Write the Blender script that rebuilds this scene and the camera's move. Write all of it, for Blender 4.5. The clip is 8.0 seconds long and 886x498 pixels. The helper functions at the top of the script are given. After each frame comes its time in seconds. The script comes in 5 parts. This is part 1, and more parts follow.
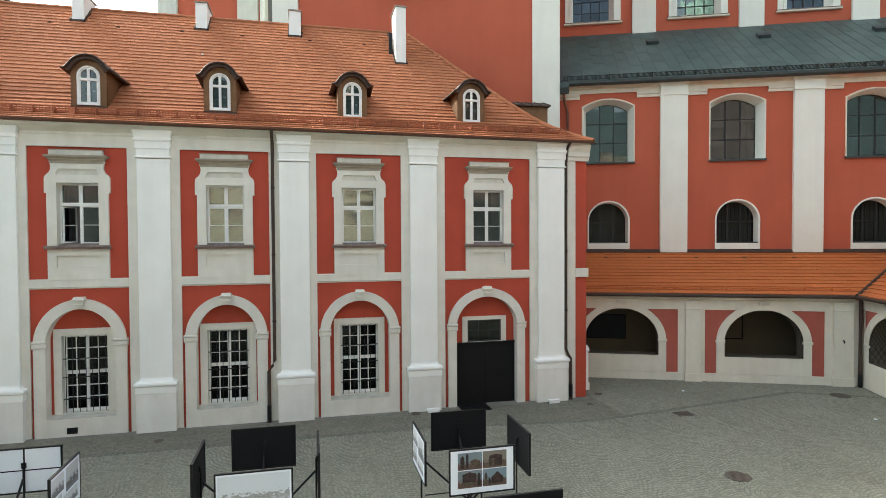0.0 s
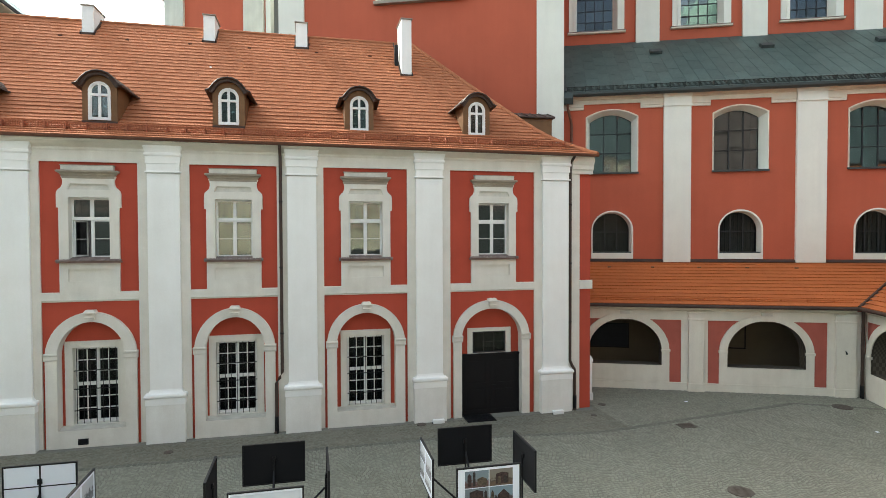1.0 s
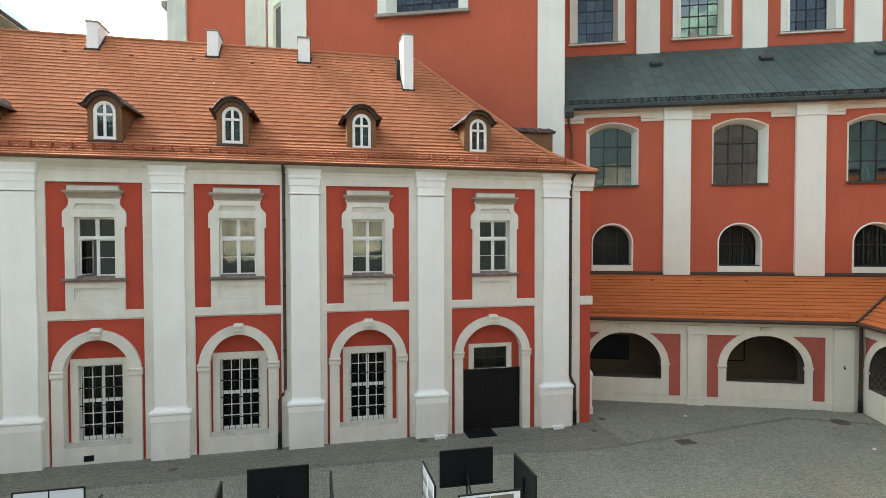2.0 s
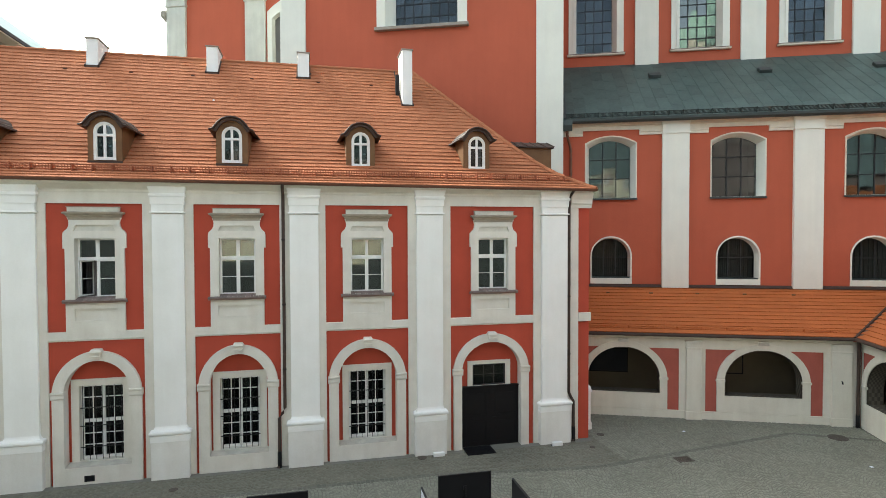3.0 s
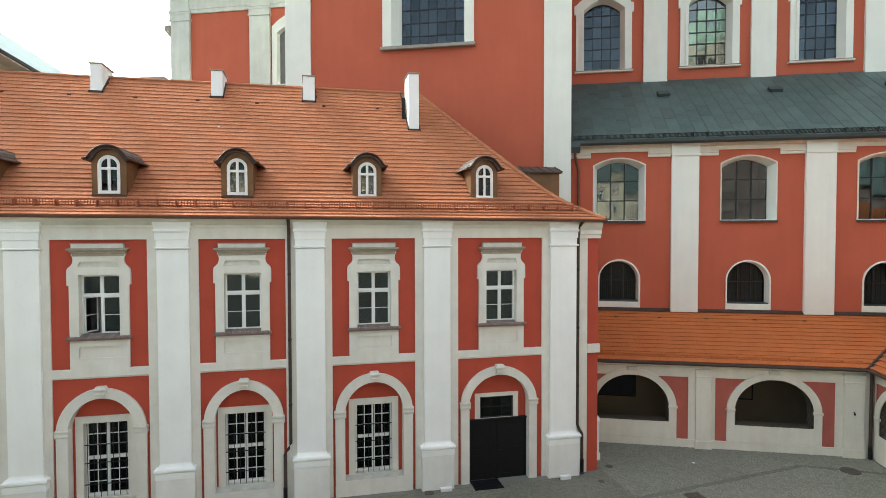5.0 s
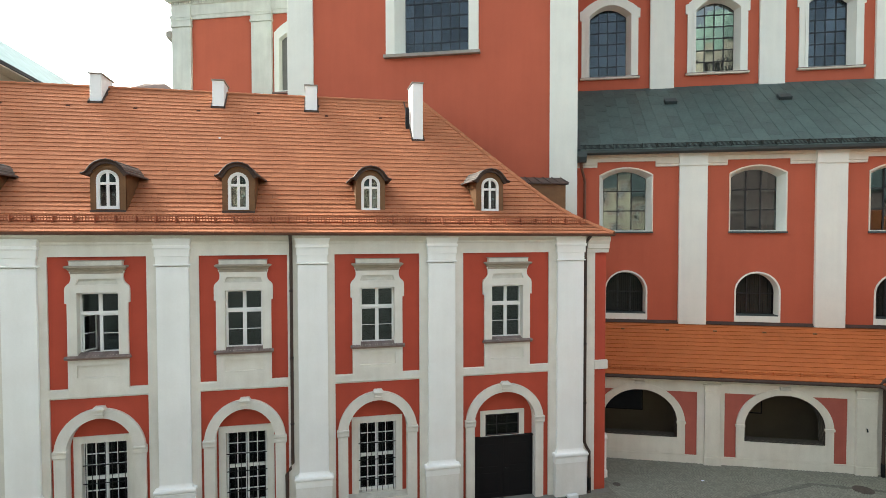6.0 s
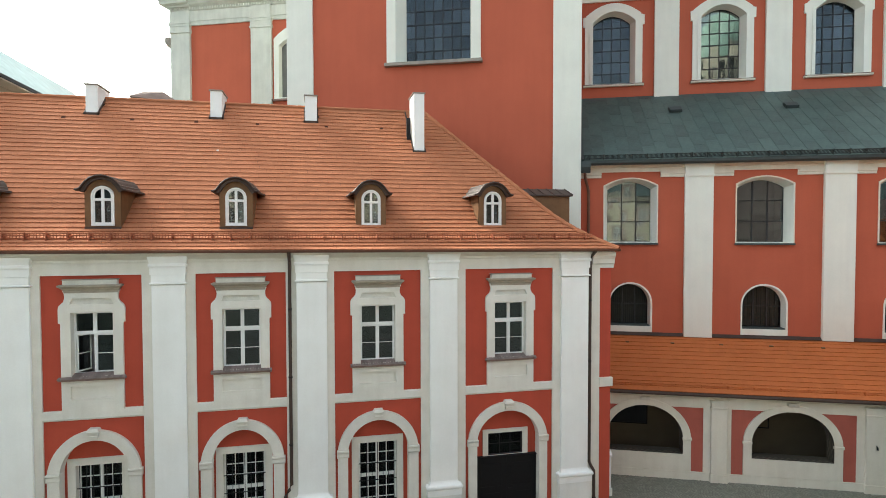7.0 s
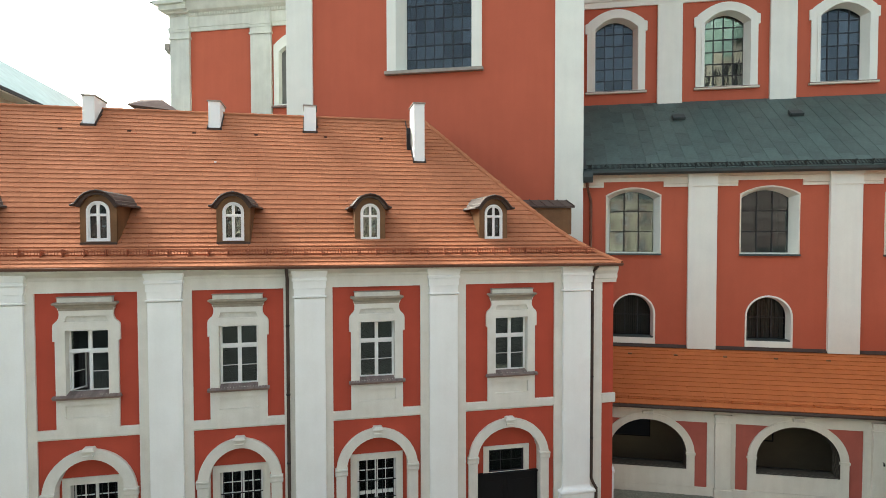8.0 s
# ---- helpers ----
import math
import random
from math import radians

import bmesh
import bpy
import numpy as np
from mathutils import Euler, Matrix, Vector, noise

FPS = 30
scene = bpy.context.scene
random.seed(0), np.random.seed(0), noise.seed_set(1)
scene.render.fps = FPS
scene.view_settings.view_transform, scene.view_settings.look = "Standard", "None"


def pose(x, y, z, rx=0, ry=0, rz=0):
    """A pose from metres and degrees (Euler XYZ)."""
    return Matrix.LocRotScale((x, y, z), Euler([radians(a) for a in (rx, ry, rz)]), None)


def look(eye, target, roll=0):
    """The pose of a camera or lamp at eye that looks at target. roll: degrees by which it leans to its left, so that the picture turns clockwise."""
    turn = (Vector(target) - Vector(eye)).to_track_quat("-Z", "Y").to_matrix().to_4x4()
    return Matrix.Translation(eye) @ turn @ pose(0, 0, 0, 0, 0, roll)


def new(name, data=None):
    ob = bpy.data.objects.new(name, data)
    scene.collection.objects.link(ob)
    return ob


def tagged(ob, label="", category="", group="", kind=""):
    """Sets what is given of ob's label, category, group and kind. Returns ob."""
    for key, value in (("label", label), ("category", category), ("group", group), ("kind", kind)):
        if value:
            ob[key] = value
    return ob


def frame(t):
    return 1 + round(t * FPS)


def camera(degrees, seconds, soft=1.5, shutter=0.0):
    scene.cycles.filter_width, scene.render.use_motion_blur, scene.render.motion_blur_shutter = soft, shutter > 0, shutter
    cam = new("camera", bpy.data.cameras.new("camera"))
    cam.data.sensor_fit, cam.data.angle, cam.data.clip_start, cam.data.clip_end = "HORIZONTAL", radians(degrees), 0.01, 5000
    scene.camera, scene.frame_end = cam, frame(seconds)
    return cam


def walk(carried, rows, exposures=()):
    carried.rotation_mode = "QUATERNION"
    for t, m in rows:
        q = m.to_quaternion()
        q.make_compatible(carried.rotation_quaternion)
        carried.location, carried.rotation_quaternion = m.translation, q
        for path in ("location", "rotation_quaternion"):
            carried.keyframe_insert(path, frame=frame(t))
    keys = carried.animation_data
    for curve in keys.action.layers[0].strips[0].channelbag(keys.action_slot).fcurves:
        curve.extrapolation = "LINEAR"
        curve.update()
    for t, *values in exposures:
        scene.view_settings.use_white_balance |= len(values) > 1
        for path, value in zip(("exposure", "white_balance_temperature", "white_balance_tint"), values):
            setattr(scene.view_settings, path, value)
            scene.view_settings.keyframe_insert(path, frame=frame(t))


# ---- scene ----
cam = camera(75.4, 8.0, soft=0.8)
PATH = [
    (0, (-0.383, -18.917, 5.884), (0.078, -16.971, 5.836), -0.3),
    (0.5, (-0.437, -19.012, 6.086), (0.022, -17.066, 6.038), -0.2),
    (1, (-0.532, -19.083, 6.308), (-0.079, -17.136, 6.261), -0.2),
    (1.5, (-0.619, -19.17, 6.614), (-0.167, -17.222, 6.565), -0.1),
    (3, (-0.574, -19.305, 7.559), (-0.123, -17.358, 7.508), -0.2),
    (3.5, (-0.613, -19.325, 7.899), (-0.166, -17.376, 7.845), -0.1),
    (4, (-0.63, -19.284, 8.192), (-0.185, -17.335, 8.136), -0.1),
    (4.5, (-0.656, -19.169, 8.478), (-0.212, -17.22, 8.419), -0.1),
    (6, (-0.656, -18.605, 9.258), (-0.223, -16.654, 9.196), -0.1),
    (6.5, (-0.625, -18.419, 9.526), (-0.191, -16.467, 9.462), -0.0),
    (7, (-0.59, -18.211, 9.784), (-0.161, -16.259, 9.721), -0.1),
    (7.5, (-0.54, -18.046, 10.015), (-0.113, -16.094, 9.95), -0.1),
    (8, (-0.466, -17.957, 10.272), (-0.044, -16.003, 10.207), -0.1),
]
EXPOSURE = [(0, 1.79, 6400, 1), (3, 1.81, 6400, 1), (6, 1.80, 6400, 1), (8, 1.72, 6400, 1)]
walk(cam, [(t, look(eye, target, roll)) for t, eye, target, roll in PATH], EXPOSURE)

# ---- world and sun: a bright, hazy day, the sun low behind the church, the court in its shade ----
SUN_EL, SUN_AZ = 37.0, 320.0          # degrees; azimuth clockwise from +y
world = bpy.data.worlds.new("overcast_sky")
scene.world = world
world.use_nodes = True
wn, wl = world.node_tree.nodes, world.node_tree.links
sky = wn.new("ShaderNodeTexSky")
sky.sky_type = "NISHITA"
sky.sun_disc = False
sky.sun_elevation, sky.sun_rotation = radians(SUN_EL), radians(SUN_AZ)
sky.air_density, sky.dust_density, sky.ozone_density = 1.0, 4.0, 1.0
grey = wn.new("ShaderNodeHueSaturation")
grey.inputs["Saturation"].default_value = 0.42
wl.new(sky.outputs["Color"], grey.inputs["Color"])
wl.new(grey.outputs["Color"], wn["Background"].inputs["Color"])
wn["Background"].inputs["Strength"].default_value = 0.15
sun = new("sun", bpy.data.lights.new("sun", "SUN"))
sun.data.energy, sun.data.angle, sun.data.color = 2.2, radians(12), (1.0, 0.97, 0.92)
_el, _az = radians(SUN_EL), radians(SUN_AZ)
sun.matrix_world = look((40 * math.sin(_az) * math.cos(_el), 40 * math.cos(_az) * math.cos(_el), 40 * math.sin(_el)), (0, 0, 0))

# ---- materials ----
def mat(name, color, rough=0.8, metal=0.0, var=0.12, scale=1.2, fine=30.0, bump=0.15, bump_scale=60.0, streak=0.0, spec=0.3, island=0.0, rand=0.0, tint=None):
    """A surface with broad stains, fine grain, optional streaks that run down it, and small relief."""
    m = bpy.data.materials.new(name)
    m.use_nodes = True
    n, l = m.node_tree.nodes, m.node_tree.links
    b = n["Principled BSDF"]
    b.inputs["Roughness"].default_value, b.inputs["Metallic"].default_value = rough, metal
    b.inputs["Specular IOR Level"].default_value = spec
    tc = n.new("ShaderNodeTexCoord")
    big, small = n.new("ShaderNodeTexNoise"), n.new("ShaderNodeTexNoise")
    big.inputs["Scale"].default_value, big.inputs["Detail"].default_value, big.inputs["Roughness"].default_value = scale, 6, 0.6
    small.inputs["Scale"].default_value, small.inputs["Detail"].default_value = fine, 4
    l.new(tc.outputs["Object"], big.inputs["Vector"]), l.new(tc.outputs["Object"], small.inputs["Vector"])
    add = n.new("ShaderNodeMath")
    add.operation = "MULTIPLY_ADD"
    l.new(small.outputs["Fac"], add.inputs[0])
    add.inputs[1].default_value = 0.45
    l.new(big.outputs["Fac"], add.inputs[2])
    value = add.outputs[0]
    if streak:
        mp, st = n.new("ShaderNodeMapping"), n.new("ShaderNodeTexNoise")
        mp.inputs["Scale"].default_value = (1, 1, 0.09)
        st.inputs["Scale"].default_value, st.inputs["Detail"].default_value = 4.0, 5
        l.new(tc.outputs["Object"], mp.inputs["Vector"]), l.new(mp.outputs[0], st.inputs["Vector"])
        s2 = n.new("ShaderNodeMath")
        s2.operation = "MULTIPLY_ADD"
        l.new(st.outputs["Fac"], s2.inputs[0])
        s2.inputs[1].default_value = streak
        l.new(value, s2.inputs[2])
        value = s2.outputs[0]
    for amount, node, out in ((island, "ShaderNodeNewGeometry", "Random Per Island"), (rand, "ShaderNodeObjectInfo", "Random")):
        if amount:
            g, s3 = n.new(node), n.new("ShaderNodeMath")
            s3.operation = "MULTIPLY_ADD"
            l.new(g.outputs[out], s3.inputs[0])
            s3.inputs[1].default_value = amount
            l.new(value, s3.inputs[2])
            value = s3.outputs[0]
    top = 1.45 + streak + island + rand
    ramp = n.new("ShaderNodeMapRange")
    ramp.inputs["From Min"].default_value, ramp.inputs["From Max"].default_value = top * 0.25, top * 0.75
    l.new(value, ramp.inputs["Value"])
    mix = n.new("ShaderNodeMix")
    mix.data_type = "RGBA"
    dark = [c * (1 - 1.4 * var) for c in color]
    if tint:
        dark = tint
    mix.inputs[6].default_value = (*dark, 1)
    mix.inputs[7].default_value = (*[min(1, c * (1 + 0.7 * var)) for c in color], 1)
    l.new(ramp.outputs[0], mix.inputs[0])
    l.new(mix.outputs[2], b.inputs["Base Color"])
    if bump:
        bt, bn = n.new("ShaderNodeTexNoise"), n.new("ShaderNodeBump")
        bt.inputs["Scale"].default_value, bt.inputs["Detail"].default_value = bump_scale, 5
        bn.inputs["Strength"].default_value, bn.inputs["Distance"].default_value = bump, 0.02
        l.new(tc.outputs["Object"], bt.inputs["Vector"]), l.new(bt.outputs["Fac"], bn.inputs["Height"]), l.new(bn.outputs[0], b.inputs["Normal"])
    return m


def glass(name, ior=1.7, tint=(0.75, 0.8, 0.8), wave=0.03, wave_scale=2.0, sheen=(1, 1, 1), uneven=0.12):
    """Old window glass: clear, slightly wavy, with its mirror image of the surroundings."""
    m = bpy.data.materials.new(name)
    m.use_nodes = True
    n, l = m.node_tree.nodes, m.node_tree.links
    n.remove(n["Principled BSDF"])
    fr, tr, gl, mx = (n.new("ShaderNode" + k) for k in ("Fresnel", "BsdfTransparent", "BsdfGlossy", "MixShader"))
    fr.inputs["IOR"].default_value = ior
    tr.inputs["Color"].default_value = (*tint, 1)
    gl.inputs["Roughness"].default_value = 0.03
    gl.inputs["Color"].default_value = (*sheen, 1)
    tc, bt, bn = n.new("ShaderNodeTexCoord"), n.new("ShaderNodeTexNoise"), n.new("ShaderNodeBump")
    bt.inputs["Scale"].default_value = wave_scale
    bn.inputs["Strength"].default_value, bn.inputs["Distance"].default_value = 1.0, wave
    mp, oi, sc = n.new("ShaderNodeMapping"), n.new("ShaderNodeObjectInfo"), n.new("ShaderNodeVectorMath")
    mp.inputs["Scale"].default_value = (1.6, 1.6, 0.55)
    sc.operation = "SCALE"
    sc.inputs[0].default_value = (17.0, 29.0, 41.0)
    l.new(oi.outputs["Random"], sc.inputs["Scale"]), l.new(sc.outputs[0], mp.inputs["Location"])
    l.new(tc.outputs["Object"], mp.inputs["Vector"]), l.new(mp.outputs[0], bt.inputs["Vector"])
    l.new(bt.outputs["Fac"], bn.inputs["Height"]), l.new(bn.outputs[0], gl.inputs["Normal"])
    old = n.new("ShaderNodeMix")
    old.data_type = "RGBA"
    old.inputs[6].default_value, old.inputs[7].default_value = (*[k * (1 - uneven) for k in sheen], 1), (*[min(1, k * (1 + uneven)) for k in sheen], 1)
    l.new(oi.outputs["Random"], old.inputs[0]), l.new(old.outputs[2], gl.inputs["Color"])
    l.new(fr.outputs[0], mx.inputs[0]), l.new(tr.outputs[0], mx.inputs[1]), l.new(gl.outputs[0], mx.inputs[2])
    l.new(mx.outputs[0], n["Material Output"].inputs["Surface"])
    return m


M = dict(
    white=mat("white_limewash", (0.872, 0.872, 0.845), 0.85, var=0.08, scale=0.9, tint=(0.79, 0.78, 0.738), streak=0.6, bump=0.12),
    plinth=mat("dusty_white_plinth", (0.80, 0.79, 0.75), 0.9, var=0.1, scale=1.4, tint=(0.66, 0.635, 0.575), streak=0.5, bump=0.15),
    trim=mat("offwhite_plaster_trim", (0.735, 0.712, 0.648), 0.85, tint=(0.59, 0.555, 0.48), var=0.13, scale=1.6, streak=0.5, bump=0.12),
    cream=mat("cream_church_plaster", (0.765, 0.772, 0.692), 0.85, var=0.09, scale=0.8, streak=0.5, bump=0.12),
    warm=mat("warm_cream_moulding", (0.71, 0.66, 0.55), 0.85, var=0.14, scale=1.5, streak=0.6, bump=0.15),
    red=mat("brick_red_plaster", (0.45, 0.073, 0.041), 0.85, var=0.15, scale=1.3, streak=0.4, bump=0.12),
    church_red=mat("salmon_red_plaster", (0.465, 0.112, 0.061), 0.85, var=0.12, scale=0.5, streak=0.4, bump=0.1),
    cloister_red=mat("faded_red_plaster", (0.42, 0.115, 0.085), 0.85, var=0.16, scale=1.5, streak=0.5, bump=0.1),
    tile=mat("clay_roof_tile", (0.418, 0.164, 0.084), 0.9, var=0.17, scale=0.3, fine=9, bump=0.15, island=0.22, spec=0.05),
    tile_one=mat("clay_roof_tile_single", (0.418, 0.164, 0.084), 0.9, var=0.17, scale=0.3, fine=9, bump=0.15, rand=0.22, spec=0.05),
    tile_new=mat("bright_clay_tile", (0.475, 0.138, 0.040), 0.85, var=0.15, scale=0.5, fine=9, bump=0.1, island=0.2),
    vent=mat("dark_vent_tile", (0.055, 0.026, 0.018), 0.95, var=0.2, scale=5, bump=0.05, spec=0.02),
    tile_rail=mat("terracotta_painted_metal", (0.33, 0.10, 0.045), 0.6, var=0.25, scale=3, bump=0.05),
    copper=mat("aged_copper_sheet", (0.086, 0.126, 0.112), 0.5, 0.2, var=0.42, scale=1.6, fine=14, rand=0.4, streak=0.7, bump=0.08, spec=0.35),
    verdigris=mat("green_verdigris_copper", (0.36, 0.50, 0.42), 0.7, 0.0, var=0.2, scale=1, bump=0.05),
    green_roof=mat("dull_green_sheet_roof", (0.072, 0.097, 0.098), 0.6, 0.0, var=0.3, scale=1, bump=0.05),
    copper_edge=mat("dark_copper_gutter", (0.06, 0.075, 0.075), 0.5, 0.3, var=0.3, bump=0.05),
    brown=mat("brown_sheet_metal", (0.19, 0.098, 0.043), 0.55, 0.15, var=0.28, scale=3, streak=0.5, bump=0.05),
    brown_dark=mat("weathered_brown_flashing", (0.068, 0.043, 0.033), 0.62, 0.0, var=0.3, scale=3, bump=0.05),
    seam=mat("greyed_sheet_seam", (0.26, 0.23, 0.195), 0.6, 0.1, var=0.4, scale=9, bump=0.05),
    seam_dark=mat("dark_sheet_edge", (0.05, 0.032, 0.026), 0.6, 0.1, var=0.3, scale=6, bump=0.05),
    gutter=mat("dark_brown_gutter", (0.155, 0.07, 0.045), 0.55, 0.15, var=0.25, scale=4, bump=0.03),
    stone=mat("grey_sandstone", (0.33, 0.295, 0.25), 0.85, var=0.28, scale=3, streak=0.3, bump=0.3),
    hood=mat("pale_weathered_stone", (0.36, 0.31, 0.245), 0.85, var=0.22, scale=4, streak=0.3, bump=0.3),
    hood_cap=mat("dirty_plaster_cap", (0.64, 0.615, 0.54), 0.85, var=0.2, scale=4, streak=0.3, bump=0.2),
    dark_house=mat("dark_brown_brick", (0.15, 0.115, 0.107), 0.9, var=0.25, scale=1, bump=0.2),
    sill=mat("brown_tile_sill", (0.245, 0.165, 0.14), 0.8, var=0.25, scale=4, bump=0.25),
    sill_tile=mat("brown_sill_tile", (0.235, 0.18, 0.16), 0.75, var=0.3, scale=5, island=0.6, bump=0.15),
    paint=mat("white_window_paint", (0.80, 0.80, 0.78), 0.45, var=0.05, scale=3, bump=0.03),
    paint_old=mat("greyed_window_paint", (0.80, 0.80, 0.77), 0.55, var=0.2, scale=5, streak=0.4, bump=0.05),
    iron=mat("black_wrought_iron", (0.018, 0.018, 0.02), 0.5, 0.5, var=0.2, bump=0.05),
    sill_dirty=mat("dirty_sloping_sill", (0.58, 0.555, 0.485), 0.9, var=0.3, scale=3, streak=0.3, bump=0.2),
    tile_bright_one=mat("bright_clay_tile_single", (0.475, 0.138, 0.040), 0.85, var=0.15, scale=0.5, fine=9, bump=0.1, rand=0.2),
    lead=mat("dark_lead_bars", (0.036, 0.036, 0.04), 0.6, 0.2, var=0.2, bump=0.0),
    black=mat("black_board", (0.004, 0.0044, 0.0065), 0.7, var=0.25, scale=2, bump=0.03),
    slate=mat("dark_blue_board", (0.022, 0.026, 0.036), 0.6, var=0.25, scale=2, bump=0.03),
    door=mat("dark_stained_door", (0.004, 0.0035, 0.004), 0.7, var=0.3, scale=2, streak=0.6, bump=0.08),
    # near-black: the gloom of rooms and far windows is put into the colour
    room=mat("painted_gloom", (0.036, 0.037, 0.038), 0.9, var=0.2, bump=0.0),
    chamber=mat("grey_violet_chamber_walls", (0.46, 0.43, 0.44), 0.9, var=0.2, bump=0.0),
    curtain=mat("grey_curtain", (0.36, 0.33, 0.345), 0.9, var=0.15, scale=4, bump=0.1),
    screen=mat("lunette_lifting_slats", (0.15, 0.13, 0.115), 0.9, var=0.2, scale=3, streak=0.6, bump=0.1),
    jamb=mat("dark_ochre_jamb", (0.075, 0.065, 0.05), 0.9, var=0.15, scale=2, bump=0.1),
    far_tile=mat("faded_brown_tile", (0.27, 0.19, 0.16), 0.85, var=0.25, scale=2, bump=0.2),
    chequer=mat("pale_ochre_paint", (0.125, 0.108, 0.082), 0.9, var=0.15, scale=2, bump=0.1),
    passage=mat("ochre_passage_plaster", (0.20, 0.165, 0.115), 0.9, var=0.15, scale=1, bump=0.1),
    blind=mat("grey_blind_plaster", (0.17, 0.17, 0.158), 0.85, var=0.25, scale=1.5, streak=0.7, bump=0.1),
    beige=mat("beige_render", (0.52, 0.47, 0.38), 0.85, var=0.1, scale=0.8, streak=0.4, bump=0.1),
    facade=mat("pale_yellow_render", (0.58, 0.52, 0.40), 0.85, var=0.1, scale=0.8, streak=0.4, bump=0.1),
    brick_band=mat("rust_brick_band", (0.185, 0.15, 0.14), 0.85, var=0.2, scale=1.5, bump=0.15),
    # shade on the lower house fronts, put into the colour
    shade_storey=mat("painted_shade_storey", (0.062, 0.067, 0.067), 0.7, var=0.3, scale=0.6, bump=0.1),
    pink=mat("old_rose_trim", (0.36, 0.26, 0.20), 0.85, var=0.1, bump=0.1),
    zinc=mat("pale_green_sheet_roof", (0.40, 0.50, 0.49), 0.85, 0.0, var=0.25, scale=2, bump=0.03, spec=0.05),
    paper=mat("white_print_paper", (0.82, 0.86, 0.93), 0.5, var=0.03, scale=2, bump=0.0),
    joint=mat("sandy_joint_bed", (0.205, 0.206, 0.165), 0.95, var=0.3, scale=0.8, bump=0.3),
    cobble=mat("granite_cobble", (0.258, 0.257, 0.208), 0.8, var=0.22, scale=0.35, fine=12, island=0.55, bump=0.25, bump_scale=40, tint=(0.178, 0.178, 0.14)),
    cobble_wall=mat("damp_granite_cobble", (0.208, 0.199, 0.157), 0.8, var=0.22, scale=0.35, fine=12, island=0.5, bump=0.25, bump_scale=40, tint=(0.135, 0.128, 0.10)),
    cobble_dark=mat("dark_basalt_sett", (0.15, 0.145, 0.12), 0.75, var=0.25, scale=0.5, fine=12, island=0.5, bump=0.2, bump_scale=40),
    dingy=mat("dingy_cream_plaster", (0.75, 0.722, 0.63), 0.85, tint=(0.60, 0.56, 0.465), var=0.13, scale=1.2, streak=0.6, bump=0.12),
    weathered=mat("weathered_nave_plaster", (0.60, 0.61, 0.545), 0.9, var=0.2, scale=1.2, streak=0.8, bump=0.15),
    paving=mat("grey_paving", (0.20, 0.195, 0.165), 0.85, var=0.25, scale=0.8, bump=0.2),
    dim_street=mat("dark_ground_for_reflections", (0.05, 0.05, 0.05), 0.9, var=0.25, scale=0.5, bump=0.3),
    cast=mat("rusty_cast_iron", (0.12, 0.10, 0.08), 0.75, 0.2, var=0.3, scale=8, bump=0.2),
    pane=glass("casement_glass", 2.0, (0.5, 0.6, 0.58), 0.0065, 1.3, (0.95, 0.95, 0.88)),
    pane_dormer=glass("dormer_glass", 1.7, (0.5, 0.6, 0.6), 0.008, 1.6, (0.95, 0.95, 0.9)),
    pane_dark=glass("dim_glass", 1.12, (0.7, 0.74, 0.74), 0.012, 2.0),
    pane_low=glass("barred_window_glass", 1.3, (0.55, 0.6, 0.62), 0.015, 2.0),
    pane_aisle=glass("aisle_glass", 2.2, (0.4, 0.45, 0.45), 0.0022, 1.5, (0.72, 0.80, 0.78)),
    pane_clear=glass("bright_leaded_glass", 2.15, (0.4, 0.5, 0.5), 0.0032, 1.6, (0.95, 1.0, 0.95)),
    pane_old=glass("leaded_glass", 1.75, (0.4, 0.5, 0.52), 0.010, 3.2, (0.50, 0.57, 0.65), 0.30),
)

# ---- mesh helpers ----
BASE = {}


def thing(name, label, category, base=(0, 0, 0), turn=0.0, group=""):
    """A top-level Empty at its base; its parts are built in the coordinates of the place, turned about the origin."""
    ob = new(name)
    ob.empty_display_size = 0.3
    ob.matrix_world = pose(0, 0, 0, 0, 0, turn) @ Matrix.Translation(base)
    BASE[ob] = Vector(base)
    return tagged(ob, label, category, group)


def part(name, bm, material, parent=None, label="", kind=""):
    """Links a bmesh (or a mesh) as one mesh object under a thing or a part."""
    if isinstance(bm, bmesh.types.BMesh):
        me = bpy.data.meshes.new(name)
        bmesh.ops.recalc_face_normals(bm, faces=bm.faces)
        bm.to_mesh(me)
        bm.free()
    else:
        me = bm
    if not me.materials:
        me.materials.append(material)
    ob = new(name, me)
    if parent is not None:
        ob.parent = parent
        if parent in BASE:
            ob.location = -BASE[parent]
    return tagged(ob, label, "", "", kind)


def B():
    return bmesh.new()


def box(bm, x0, x1, y0, y1, z0, z1, bevel=0.0):
    v = [bm.verts.new((x, y, z)) for z in (z0, z1) for y in (y0, y1) for x in (x0, x1)]
    fs = [bm.faces.new([v[i] for i in q]) for q in ((0, 2, 3, 1), (4, 5, 7, 6), (0, 1, 5, 4), (2, 6, 7, 3), (0, 4, 6, 2), (1, 3, 7, 5))]
    if bevel:
        es = {e for f in fs for e in f.edges}
        bmesh.ops.bevel(bm, geom=list(es), offset=bevel, segments=2, profile=0.5, affect="EDGES")
    return bm


def rect(x0, x1, z0, z1):
    return [(x0, z0), (x1, z0), (x1, z1), (x0, z1)]


def arch(cx, hw, z0, zs, rise, n=20):
    """Outline with a straight foot from z0 to the springing zs and an elliptic head."""
    return [(cx - hw, z0), (cx + hw, z0)] + [(cx + hw * math.cos(math.pi * i / n), zs + rise * math.sin(math.pi * i / n)) for i in range(n + 1)]


